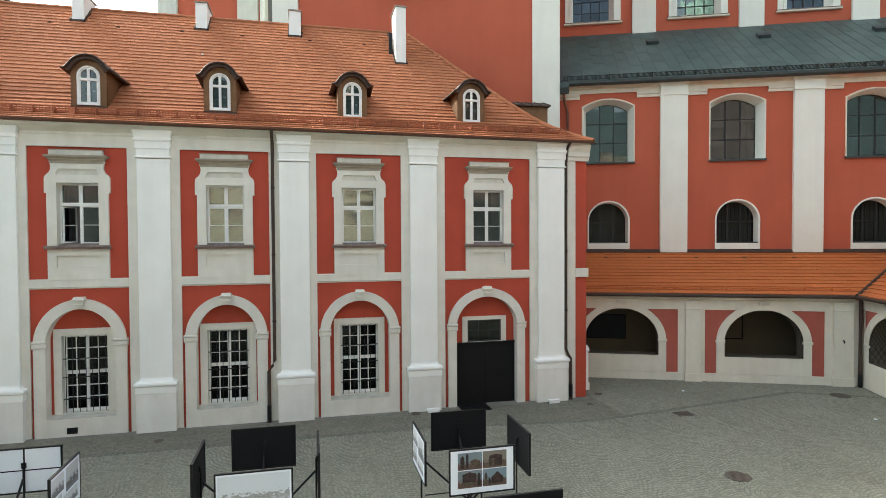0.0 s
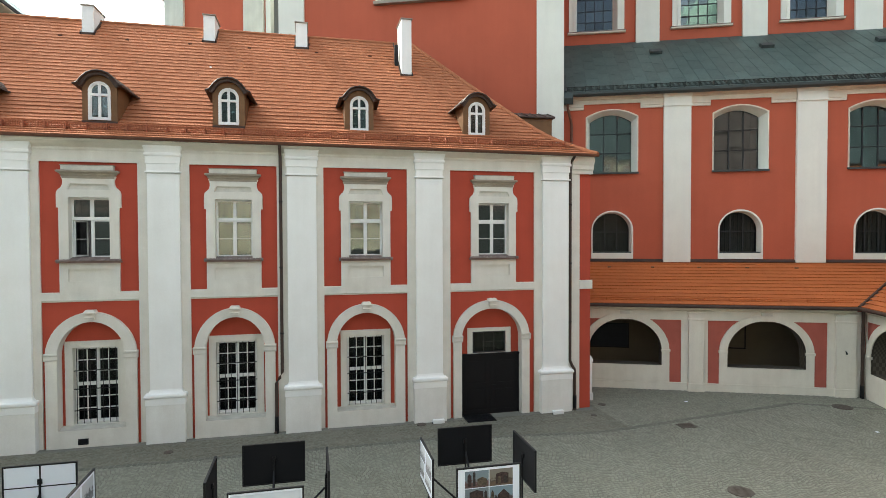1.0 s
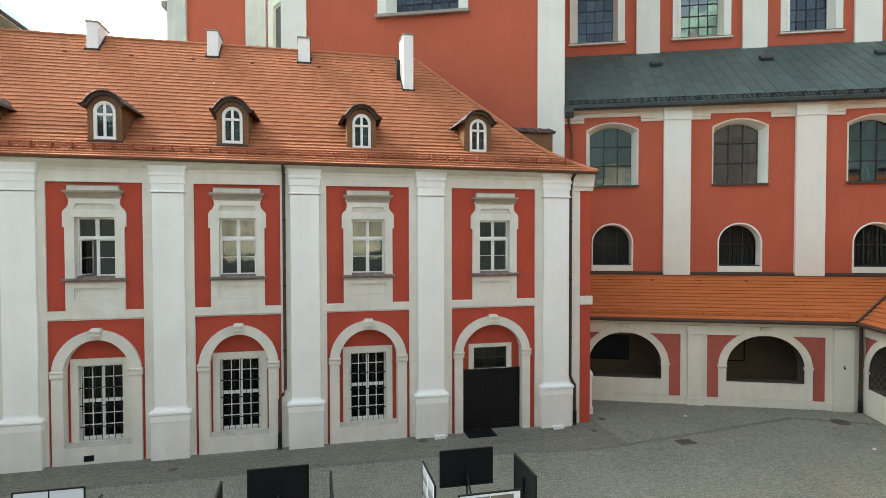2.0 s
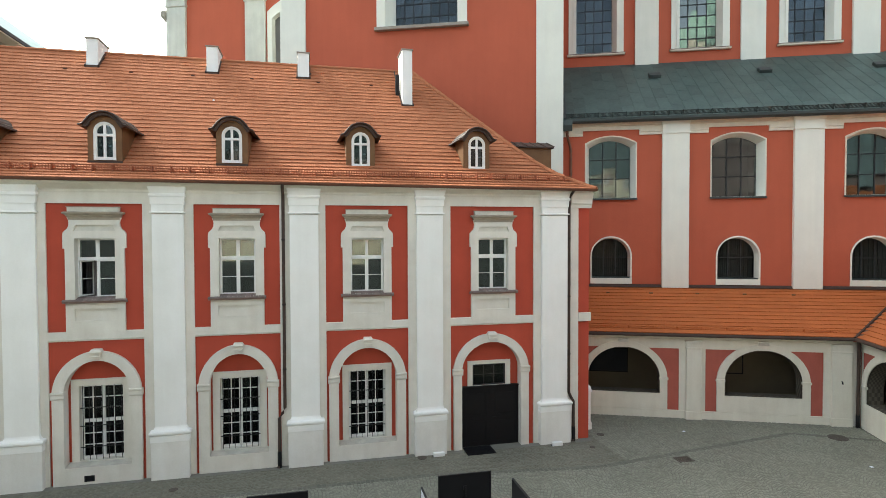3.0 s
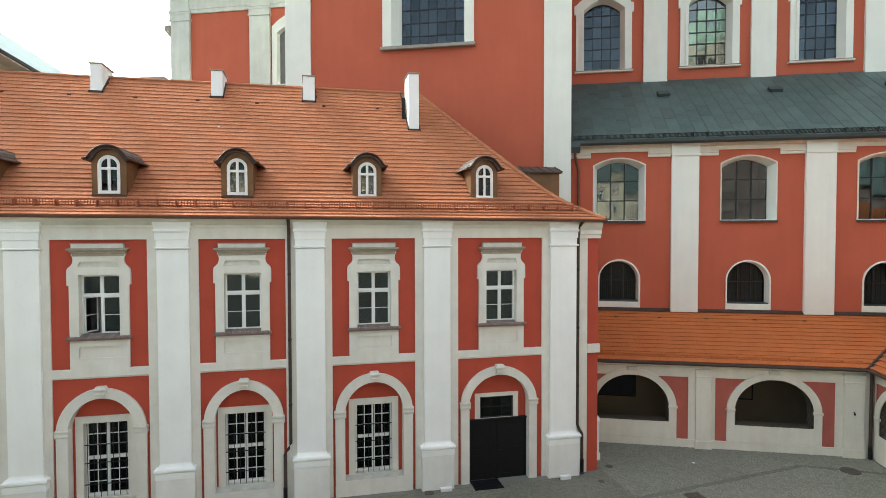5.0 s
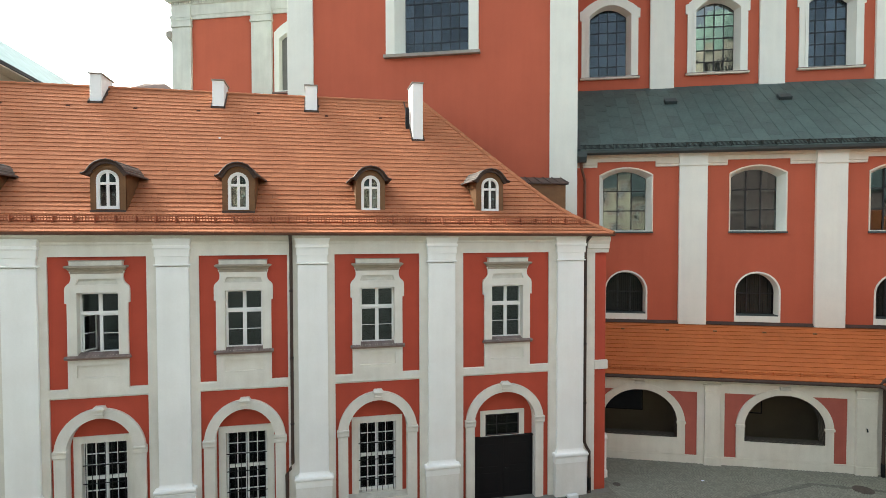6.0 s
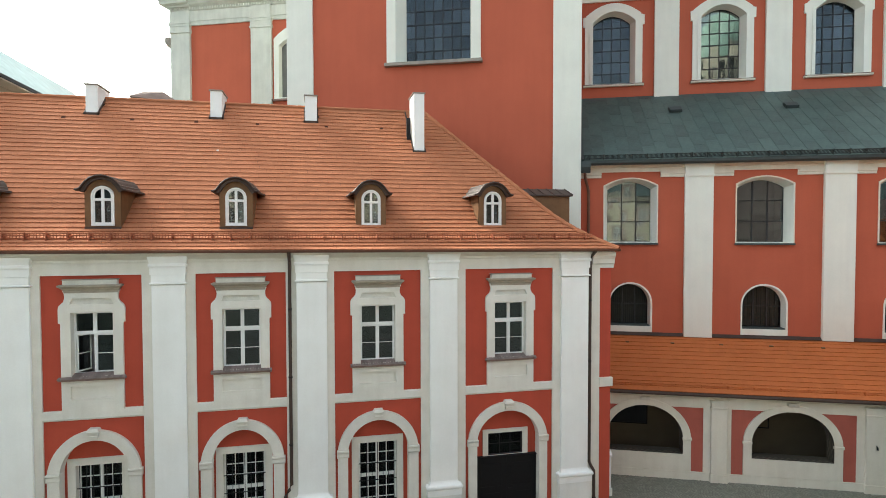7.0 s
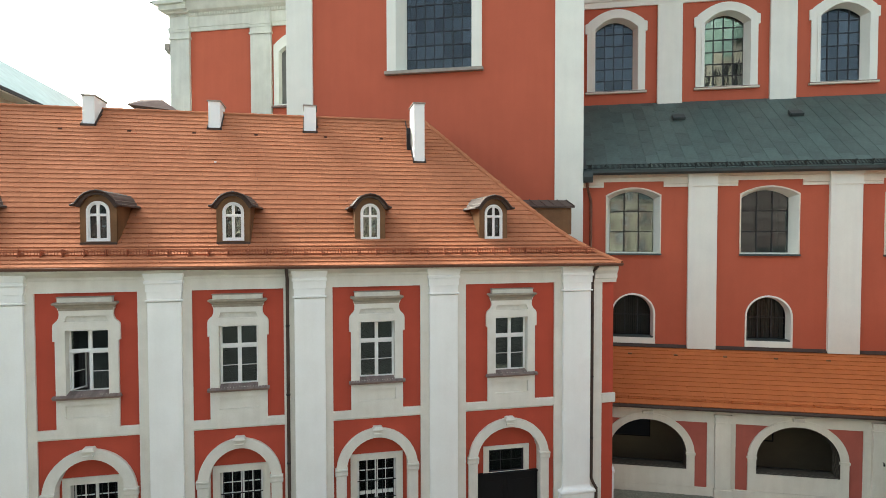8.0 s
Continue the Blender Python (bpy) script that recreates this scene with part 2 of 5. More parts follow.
def segment(cx, hw, z0, zs, rise, n=14):
    """Outline with a flat segmental head."""
    return [(cx - hw, z0), (cx + hw, z0)] + [(cx + hw * (1 - 2 * i / n), zs + rise * (1 - (1 - 2 * i / n) ** 2)) for i in range(n + 1)]


def plate(bm, outer, holes, y0, y1):
    """An upright slab with that outline in (x, z) and holes through it, from y0 to y1."""
    for y in (y0, y1):
        edges = []
        for loop in (outer, *holes):
            vs = [bm.verts.new((x, y, z)) for x, z in loop]
            edges += [bm.edges.new((vs[i], vs[(i + 1) % len(vs)])) for i in range(len(vs))]
        bmesh.ops.triangle_fill(bm, use_beauty=True, use_dissolve=False, edges=edges)
    for loop in (outer, *holes):
        f, b = [bm.verts.new((x, y0, z)) for x, z in loop], [bm.verts.new((x, y1, z)) for x, z in loop]
        for i in range(len(loop)):
            j = (i + 1) % len(loop)
            bm.faces.new((f[i], f[j], b[j], b[i]))
    bmesh.ops.remove_doubles(bm, verts=bm.verts, dist=0.0005)
    return bm


def reveal(bm, front, back, y0, y1):
    """The inner faces of an opening, from its outline in front to that at the back."""
    f, b = [bm.verts.new((x, y0, z)) for x, z in front], [bm.verts.new((x, y1, z)) for x, z in back]
    for i in range(len(front)):
        j = (i + 1) % len(front)
        bm.faces.new((f[i], f[j], b[j], b[i]))
    return bm


def moulding(bm, x0, x1, profile):
    """A bar along x with the closed profile (y, z)."""
    a, b = [bm.verts.new((x0, y, z)) for y, z in profile], [bm.verts.new((x1, y, z)) for y, z in profile]
    n = len(profile)
    for i in range(n):
        j = (i + 1) % n
        bm.faces.new((a[i], a[j], b[j], b[i]))
    bm.faces.new(a), bm.faces.new(b[::-1])
    return bm


def tube(bm, pts, r, n=8):
    """A round bar through the points."""
    rings = []
    pts = [Vector(p) for p in pts]
    for i, p in enumerate(pts):
        d = (pts[min(i + 1, len(pts) - 1)] - pts[max(i - 1, 0)]).normalized()
        s = d.cross(Vector((0.31, 0.17, 0.93)) if abs(d.z) < 0.9 else Vector((1, 0, 0))).normalized()
        t = d.cross(s)
        rings.append([bm.verts.new(p + r * (math.cos(6.2832 * k / n) * s + math.sin(6.2832 * k / n) * t)) for k in range(n)])
    for a, b in zip(rings, rings[1:]):
        for k in range(n):
            bm.faces.new((a[k], a[(k + 1) % n], b[(k + 1) % n], b[k]))
    bm.faces.new(rings[0][::-1]), bm.faces.new(rings[-1])
    return bm


def disc(bm, x, y, z0, z1, r, n=28):
    lo, hi = ([bm.verts.new((x + r * math.cos(6.2832 * k / n), y + r * math.sin(6.2832 * k / n), z)) for k in range(n)] for z in (z0, z1))
    for k in range(n):
        bm.faces.new((lo[k], lo[(k + 1) % n], hi[(k + 1) % n], hi[k]))
    bm.faces.new(hi), bm.faces.new(lo[::-1])
    return bm


def loft(bm, cx, w, yf, yb, rings):
    """A pilaster's mouldings: rings of (z, proud) that run round its front and both sides."""
    loops = []
    for z, o in rings:
        loops.append([bm.verts.new(p) for p in ((cx - w - o, yb, z), (cx - w - o, yf - o, z), (cx + w + o, yf - o, z), (cx + w + o, yb, z))])
    for a, b in zip(loops, loops[1:]):
        for i in range(4):
            bm.faces.new((a[i], a[(i + 1) % 4], b[(i + 1) % 4], b[i]))
    bm.faces.new(loops[0][::-1]), bm.faces.new(loops[-1])
    return bm


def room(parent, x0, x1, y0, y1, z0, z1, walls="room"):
    """The room behind a window, open to the front; the default walls carry its gloom in their colour."""
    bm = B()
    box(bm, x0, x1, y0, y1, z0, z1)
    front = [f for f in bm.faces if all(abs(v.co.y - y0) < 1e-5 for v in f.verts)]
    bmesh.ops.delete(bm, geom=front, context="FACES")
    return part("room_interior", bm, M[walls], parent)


def panes(parent, cols, rows, x0, x1, z0, z1, y, material, tilt=0.0, name="pane", skip=()):
    """Single panes of glass in a grid, each a little out of true, without shadow so that daylight passes."""
    w, h = (x1 - x0) / cols, (z1 - z0) / rows
    me = bpy.data.meshes.new(name)
    me.from_pydata([(sx * w / 2, sy * 0.002, sz * h / 2) for sy in (-1, 1) for sz in (-1, 1) for sx in (-1, 1)], [],
                   [(0, 1, 3, 2), (4, 6, 7, 5), (0, 4, 5, 1), (2, 3, 7, 6), (0, 2, 6, 4), (1, 5, 7, 3)])
    for r in range(rows):
        for c in range(cols):
            if (c, r) in skip:
                continue
            ob = part(name, me, material, parent)
            ob.matrix_basis = pose(x0 + (c + 0.5) * w, y, z0 + (r + 0.5) * h, random.gauss(0, tilt), 0, random.gauss(0, tilt))
            ob.visible_shadow = False


def bars(bm, cols, rows, x0, x1, z0, z1, y, r, d):
    """Glazing bars between the panes of a grid."""
    for c in range(1, cols):
        x = x0 + (x1 - x0) * c / cols
        box(bm, x - r, x + r, y - d, y + d, z0, z1)
    for k in range(1, rows):
        z = z0 + (z1 - z0) * k / rows
        box(bm, x0, x1, y - d * 0.9, y + d * 0.9, z - r, z + r)
    return bm

# ---- ground ----
bm = B()
N = 24
for i in range(N):
    for j in range(N):
        x0, x1, y0, y1 = -180 + 15 * i, -165 + 15 * i, -180 + 15 * j, -165 + 15 * j
        bm.faces.new([bm.verts.new(p) for p in ((x0, y0, -0.008), (x1, y0, -0.008), (x1, y1, -0.008), (x0, y1, -0.008))])
bmesh.ops.remove_doubles(bm, verts=bm.verts, dist=0.001)
ground = tagged(part("ground", bm, M["joint"]), "sandy joint bed of the cobbled courtyard", "ground", kind="structure")

# ---- the two-storey residence along the court: face at y = 0 ----
palace = thing("residence_building", "two-storey baroque residence, brick-red panels, white pilasters, clay roof", "building", (0, 3.5, 0))
X_END, Z_TOP = 9.40, 9.12
BAYS = [(-10.95, -12.3, -9.67, False), (-6.91, -8.23, -5.59, False), (-2.84, -4.13, -1.54, False), (1.28, -0.08, 2.66, False), (5.70, 4.15, 7.21, True)]
PILASTERS = [-12.86, -8.91, -4.85, -0.765, 3.40, 7.985]
ARCH_Z, RISE_OUT, RISE_IN = 2.74, 1.32, 1.025


PORTAL_X = 5.63


def arch_widths(k):
    """Outer and inner half width of the arch in bay k."""
    c, l, r, door = BAYS[k]
    return (1.385, 1.09) if door else ((r - l) / 2 - 0.085, (r - l) / 2 - 0.40)


def settle(c):
    """The old front has sunk a little towards its corner: the windows stand lower there."""
    return 0.0043 * (5.7 - c)


wall_holes = []
for k, (c, l, r, door) in enumerate(BAYS):
    i = arch_widths(k)[1] + 0.012
    wall_holes.append([(x, max(z, 0.004 if door else 0.53)) for x, z in arch(PORTAL_X if door else c, i, 0.0, ARCH_Z, RISE_IN + 0.012, 28)])
    wall_holes.append(rect(c - 0.552, c + 0.552, 5.57, 7.42 + settle(c)))
part("wall", plate(B(), rect(-15.5, X_END, -0.1, Z_TOP), wall_holes, 0.0, 0.30), M["red"], palace, "brick-red plaster wall")
bm = B()
box(bm, X_END - 0.3, X_END, 0.30, 7.0, -0.1, Z_TOP), box(bm, -14, X_END, 7.0, 7.3, -0.1, Z_TOP), box(bm, -14, -13.7, 0.3, 7.0, -0.1, Z_TOP)
part("wall", bm, M["red"], palace)

# white lisenes between the red panels, string course and upper band
edges = [-14.0] + [e for _, l, r, _ in BAYS for e in (l, r)] + [8.95]
for a, b in zip(edges[::2], edges[1::2]):
    part("lisene", box(B(), a, b, -0.07, 0.0, -0.05, 8.53), M["trim"], palace, "off-white plaster strip")
for c, l, r, door in BAYS:
    part("string_course", moulding(B(), l, r, [(0, 4.37), (-0.045, 4.37), (-0.048, 4.40), (-0.085, 4.42), (-0.085, 4.63), (-0.06, 4.66), (0, 4.66)]), M["trim"], palace)
part("string_course", box(B(), 8.95, X_END + 0.05, -0.10, 0.0, 4.36, 4.68, 0.015), M["trim"], palace)
bm = B()
moulding(bm, -14, X_END, [(0, 8.53), (-0.072, 8.53), (-0.072, 8.86), (-0.09, 8.90), (-0.09, 8.96), (-0.2, 9.03), (-0.30, 9.07), (-0.40, 9.12), (-0.42, 9.195), (0, 9.195)])
part("cornice", bm, M["trim"], palace, "moulded off-white cornice")
part("cornice", moulding(B(), 8.62, X_END + 0.04, [(0.0, 8.50), (-0.12, 8.50), (-0.14, 8.62), (-0.19, 8.66), (-0.19, 8.80), (-0.26, 8.92), (-0.28, 9.05), (0.0, 9.05)]), M["trim"], palace)

for p in PILASTERS:
    w = 0.49 if p > 7 else 0.455
    post = part("pilaster", box(B(), p - w, p + w, -0.18, -0.07, 1.6, 8.22, 0.012), M["white"], palace, "white limewashed pilaster")
    part("capital", loft(B(), p, w, -0.181, -0.05, [(8.235, 0.0), (8.24, 0.042), (8.26, 0.052), (8.285, 0.046), (8.295, 0.006), (8.515, 0.006), (8.52, 0.034), (8.74, 0.034),
                                                  (8.745, 0.058), (8.78, 0.07), (8.83, 0.062), (8.85, 0.04), (8.92, 0.055), (9.00, 0.08), (9.05, 0.085), (9.115, 0.085)]), M["white"], post)
    part("base_moulding", loft(B(), p, w, -0.182, -0.05, [(1.17, 0.099), (1.18, 0.112), (1.355, 0.112), (1.375, 0.098), (1.385, 0.122), (1.41, 0.142), (1.45, 0.149), (1.49, 0.140), (1.515, 0.118), (1.52, 0.065), (1.545, 0.038), (1.58, 0.016), (1.63, 0.0)]), M["white"], post)
    part("plinth", box(B(), p - w - 0.10, p + w + 0.10, -0.285, -0.051, -0.03, 1.30, 0.012), M["plinth"], post)

SURROUND = [(0.81, 5.55), (0.81, 7.12), (0.865, 7.12), (0.865, 7.52), (0.85, 7.60), (0.80, 7.66), (0.735, 7.72), (0.70, 7.80), (0.69, 7.90), (0.71, 7.99), (0.74, 8.05)]


def upper_window(c, open_leaf=False):
    w = part("window", plate(B(), [(c - x, z) for x, z in SURROUND] + [(c + x, z) for x, z in SURROUND][::-1],
                             [rect(c - 0.55, c + 0.55, 5.58, 7.42), [(c - 0.57, 7.655), (c + 0.57, 7.655), (c + 0.50, 7.825), (c - 0.50, 7.825)]], -0.10, -0.0), M["trim"], palace, "eared off-white window surround")
    part("frieze_panel", box(B(), c - 0.58, c + 0.58, -0.045, 0.0, 7.64, 7.84), M["hood_cap"], w)
    part("hood", loft(B(), c, 0.70, -0.112, -0.001, [(7.98, 0.0), (8.04, 0.004), (8.07, 0.02), (8.085, 0.045), (8.11, 0.05), (8.14, 0.085), (8.165, 0.125), (8.205, 0.13), (8.222, 0.09)]), M["hood"], w, "weathered stone hood")
    part("hood_cap", box(B(), c - 0.70, c + 0.70, -0.20, -0.001, 8.22, 8.36, 0.012), M["hood_cap"], w)
    part("hood_flashing", box(B(), c - 0.72, c + 0.72, -0.22, -0.001, 8.355, 8.375), M["stone"], w)
    bm = box(B(), c - 0.87, c + 0.87, -0.20, -0.001, 5.475, 5.525, 0.008)
    moulding(bm, c - 0.548, c + 0.548, [(-0.19, 5.50), (-0.19, 5.535), (0.17, 5.625), (0.17, 5.50)])
    sill = part("sill", bm, M["sill"], w, "sloping sill of brown clay tiles")
    bm = B()
    for k in range(22):
        x = c - 0.88 + 0.08 * k
        y1 = 0.155 if abs(x + 0.04 - c) < 0.53 else -0.102
        dz = random.uniform(0, 0.006)
        moulding(bm, x + 0.004, x + 0.076, [(-0.235, 5.527 + dz), (-0.235, 5.546 + dz), (y1, 5.556 + (y1 + 0.235) * 0.21 + dz), (y1, 5.535 + (y1 + 0.235) * 0.21)])
    part("sill_tiles", bm, M["sill_tile"], sill, "", "stuff")
    part("apron", plate(B(), rect(c - 0.81, c + 0.81, 4.58, 5.475), [rect(c - 0.575, c + 0.575, 4.93, 5.29)], -0.10, 0.0), M["trim"], w)
    part("apron_panel", box(B(), c - 0.575, c + 0.575, -0.03, 0.0, 4.93, 5.29), M["trim"], w)
    part("reveal", reveal(B(), rect(c - 0.549, c + 0.549, 5.581, 7.419), rect(c - 0.549, c + 0.549, 5.581, 7.419), -0.09, 0.50), M["trim"], w)
    bm = plate(B(), rect(c - 0.548, c + 0.548, 5.60, 7.418), [rect(c - 0.515, c + 0.515, 5.64, 7.385)], 0.16, 0.23)
    box(bm, c - 0.028, c + 0.028, 0.145, 0.23, 5.64, 7.385), box(bm, c - 0.515, c + 0.515, 0.135, 0.23, 6.745, 6.825, 0.008)
    for sx in (-1, 1):
        a, b = sorted((c + sx * 0.028, c + sx * 0.515))
        if not (open_leaf and sx < 0):
            plate(bm, rect(a, b, 5.64, 6.745), [rect(a + 0.028, b - 0.028, 5.68, 6.715)], 0.155, 0.21)
            box(bm, a + 0.02, b - 0.02, 0.165, 0.20, 6.18, 6.20)
        plate(bm, rect(a, b, 6.825, 7.385), [rect(a + 0.025, b - 0.025, 6.85, 7.36)], 0.155, 0.21)
    part("window_frame", bm, M["paint"], w, "white painted casement frame")
    for sx in (-1, 1):
        a, b = sorted((c + sx * 0.05, c + sx * 0.495))
        panes(w, 1, 1, a, b, 6.84, 7.37, 0.182, M["pane"], 0.25)
        if not (open_leaf and sx < 0):
            panes(w, 1, 2, a, b, 5.67, 6.72, 0.182, M["pane"], 0.25)
    if open_leaf:
        leaf = plate(B(), rect(0, 0.455, 5.66, 6.73), [rect(0.032, 0.423, 5.70, 6.695)], -0.02, 0.02)
        box(leaf, 0.03, 0.425, -0.012, 0.012, 6.17, 6.195)
        leaf = part("open_casement", leaf, M["paint"], w, "casement leaf standing ajar")
        leaf.matrix_basis = pose(c - 0.49, 0.18, 0, 0, 0, 60)
        for z0, z1 in ((5.70, 6.17), (6.195, 6.695)):
            one_face = bpy.data.meshes.new("pane")
            one_face.from_pydata([(0.03, 0, z0), (0.425, 0, z0), (0.425, 0, z1), (0.03, 0, z1)], [], [(0, 1, 2, 3)])
            part("pane", one_face, M["pane_low"], leaf)
        bm = B()
        for k in range(84):
            x = c - 0.5 + 0.012 * k
            box(bm, x, x + 0.012, 0.66 + 0.02 * math.sin(k * 1.1), 0.67 + 0.02 * math.sin(k * 1.1), 5.62, 7.4)
        part("curtain", bm, M["curtain"], w, "grey hanging curtain")
    room(w, c - 0.9, c + 0.9, 0.50, 2.4, 5.1, 7.7, "chamber")
    w.location.z += settle(c)
    return w


def arch_surround(c, k, door):
    o, i = arch_widths(k)
    outer = arch(c, o, 0.0, ARCH_Z, RISE_OUT, 28)
    s = part("arch_surround", plate(B(), [(x, max(z, -0.03)) for x, z in outer], [[(x, max(z, 0.54 if not door else 0.002)) for x, z in arch(c, i, 0.0, ARCH_Z, RISE_IN, 28)]], -0.11, 0.0), M["trim"], palace,
             "off-white arched surround")
    for sx in (-1, 1):
        a, b = sorted((c + sx * (i - 0.035), c + sx * (o + 0.03)))
        part("impost", moulding(B(), a, b, [(0.05, 2.64), (-0.13, 2.64), (-0.15, 2.68), (-0.15, 2.78), (-0.18, 2.82), (-0.18, 2.86), (0.05, 2.86)]), M["trim"], s)
    t = ARCH_Z + RISE_OUT - 0.10
    bm = plate(B(), [(c - 0.115, t - 0.13), (c + 0.115, t - 0.13), (c + 0.135, t + 0.06), (c - 0.135, t + 0.06)], [], -0.185, 0.0)
    box(bm, c - 0.135, c + 0.135, -0.215, 0.0, t - 0.075, t - 0.035, 0.01)
    tops = [[bm.verts.new(p) for p in ((c - w, -d, z), (c + w, -d, z), (c + w, 0.0, z), (c - w, 0.0, z))] for w, d, z in ((0.165, 0.235, t + 0.05), (0.17, 0.245, t + 0.085), (0.125, 0.20, t + 0.165))]
    for p, q in zip(tops, tops[1:]):
        for i4 in range(4):
            bm.faces.new((p[i4], p[(i4 + 1) % 4], q[(i4 + 1) % 4], q[i4]))
    bm.faces.new(tops[0][::-1]), bm.faces.new(tops[-1])
    part("keystone", bm, M["trim"], s)
    f = [(x, max(z, 0.54 if not door else 0.005)) for x, z in arch(c, i - 0.001, 0.0, ARCH_Z, RISE_IN - 0.001, 28)]
    bm = reveal(B(), f, f, -0.10, 0.30)
    if door:
        bmesh.ops.delete(bm, geom=[q for q in bm.faces if all(v.co.z < 0.01 for v in q.verts)], context="FACES")
        part("threshold", box(B(), c - i + 0.002, c + i - 0.002, -0.06, 0.16, -0.02, 0.012), M["paving"], s, "worn grey stone threshold")
    part("reveal", bm, M["trim"], s)
    return s


def lower_window(c, k):
    s = arch_surround(c, k, False)
    iw = arch_widths(k)[1]
    part("lunette_wall", plate(B(), rect(c - 1.05, c + 1.05, 0.50, 3.80), [rect(c - 0.62, c + 0.62, 0.60, 2.94)], 0.262, 0.299), M["red"], s)
    part("sill", moulding(B(), c - iw + 0.005, c + iw - 0.005, [(-0.105, 0.541), (-0.105, 0.555), (0.262, 0.60), (0.262, 0.541)]), M["sill_dirty"], s, "stained sloping plaster sill")
    w = part("window", plate(B(), rect(c - 0.835, c + 0.835, 0.59, 3.15), [rect(c - 0.62, c + 0.62, 0.62, 2.94)], 0.225, 0.262), M["trim"], palace, "flat off-white window frame band")
    r = rect(c - 0.619, c + 0.619, 0.62, 2.939)
    part("reveal", reveal(B(), r, r, 0.23, 0.52), M["trim"], w)
    bm = plate(B(), rect(c - 0.619, c + 0.619, 0.61, 2.939), [rect(c - 0.55, c + 0.55, 0.70, 2.87)], 0.43, 0.50)
    box(bm, c - 0.05, c + 0.05, 0.41, 0.50, 0.70, 2.87), box(bm, c - 0.55, c + 0.55, 0.405, 0.50, 1.76, 1.86)
    for sx in (-1, 1):
        a, b = sorted((c + sx * 0.05, c + sx * 0.55))
        bars(bm, 2, 3, a, b, 0.70, 1.76, 0.455, 0.014, 0.018), bars(bm, 2, 3, a, b, 1.86, 2.87, 0.455, 0.014, 0.018)
    part("window_frame", bm, M["paint_old"], w, "white painted frame with glazing bars")
    for sx in (-1, 1):
        a, b = sorted((c + sx * 0.05, c + sx * 0.55))
        panes(w, 2, 3, a, b, 0.70, 1.76, 0.46, M["pane_low"], 0.2), panes(w, 2, 3, a, b, 1.86, 2.87, 0.46, M["pane_low"], 0.2)
    g = B()
    for k in range(7):
        x = c - 0.54 + 0.18 * k
        tube(g, [(x, 0.30, 0.62), (x, 0.30, 2.92)], 0.011, 6)
    for z in (1.02, 1.68, 2.24):
        box(g, c - 0.618, c + 0.618, 0.285, 0.297, z - 0.014, z + 0.014)
    part("window_grille", g, M["iron"], w, "black wrought-iron window bars")
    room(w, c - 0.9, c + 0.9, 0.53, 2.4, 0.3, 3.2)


def portal(c, k):
    s = arch_surround(c, k, True)
    part("lunette_wall", plate(B(), rect(c - 1.12, c + 1.12, 2.10, 3.86), [rect(c - 0.615, c + 0.615, 2.16, 2.92)], 0.262, 0.299), M["red"], s)
    w = part("transom_window", plate(B(), rect(c - 0.80, c + 0.80, 2.10, 3.05), [rect(c - 0.615, c + 0.615, 2.16, 2.92)], 0.225, 0.262), M["trim"], palace, "small transom window over a dark door")
    bm = plate(B(), rect(c - 0.614, c + 0.614, 2.161, 2.919), [rect(c - 0.57, c + 0.57, 2.20, 2.88)], 0.27, 0.32)
    bars(bm, 3, 2, c - 0.57, c + 0.57, 2.20, 2.88, 0.295, 0.008, 0.01)
    part("window_frame", bm, M["lead"], w)
    panes(w, 3, 2, c - 0.57, c + 0.57, 2.20, 2.88, 0.30, M["pane_low"], 0.3)
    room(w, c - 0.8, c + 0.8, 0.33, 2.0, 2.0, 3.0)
    d = part("door", box(B(), c - 1.085, c + 1.085, 0.16, 0.20, 0.0, 2.13), M["door"], palace, "large black-stained double door")
    for sx in (-1, 1):
        a, b = sorted((c + sx * 0.012, c + sx * 1.07))
        leaf = plate(B(), rect(a, b, 0.02, 2.10), [rect(a + 0.14, b - 0.14, 0.18, 0.95), rect(a + 0.14, b - 0.14, 1.12, 1.95)], 0.148, 0.16)
        leaf = part("door_leaf", leaf, M["door"], d)
        part("door_panel", box(B(), a + 0.20, b - 0.20, 0.150, 0.16, 0.24, 0.89), M["door"], leaf)
        part("door_panel", box(B(), a + 0.20, b - 0.20, 0.150, 0.16, 1.18, 1.89), M["door"], leaf)
    part("door_handle", tube(B(), [(c + 0.08, 0.125, 1.05), (c + 0.08, 0.07, 1.05), (c + 0.19, 0.065, 1.05)], 0.011), M["iron"], d)
    part("door_head", box(B(), c - 1.087, c + 1.087, 0.10, 0.262, 2.115, 2.155), M["door"], d)


for k, (c, l, r, door) in enumerate(BAYS):
    upper_window(c, open_leaf=(k == 1))
    portal(PORTAL_X, k) if door else lower_window(c, k)
part("cellar_vent", plate(B(), rect(-7.30, -7.02, 0.10, 0.28), [rect(-7.27, -7.05, 0.13, 0.25)], -0.125, -0.11), M["iron"], palace)
# no hole here: a black slab stands in for the dark inside the vent
part("cellar_opening", box(B(), -7.275, -7.045, -0.118, -0.111, 0.125, 0.255), M["black"], palace)

# roof: eaves flare out below, steep above
ROOF = [(-0.46, 9.27), (-0.1, 9.405), (0.25, 9.55), (0.6, 9.70), (0.95, 9.87), (1.3, 10.08), (1.7, 10.37), (2.1, 10.70), (2.6, 11.12), (3.2, 11.64), (4.74, 12.97), (7.05, 15.02)]
EAVE_X, RIDGE_X = 9.43, 4.10


def hip_x(y):
    return EAVE_X + (RIDGE_X - EAVE_X) * (y - ROOF[0][0]) / (ROOF[-1][0] - ROOF[0][0])


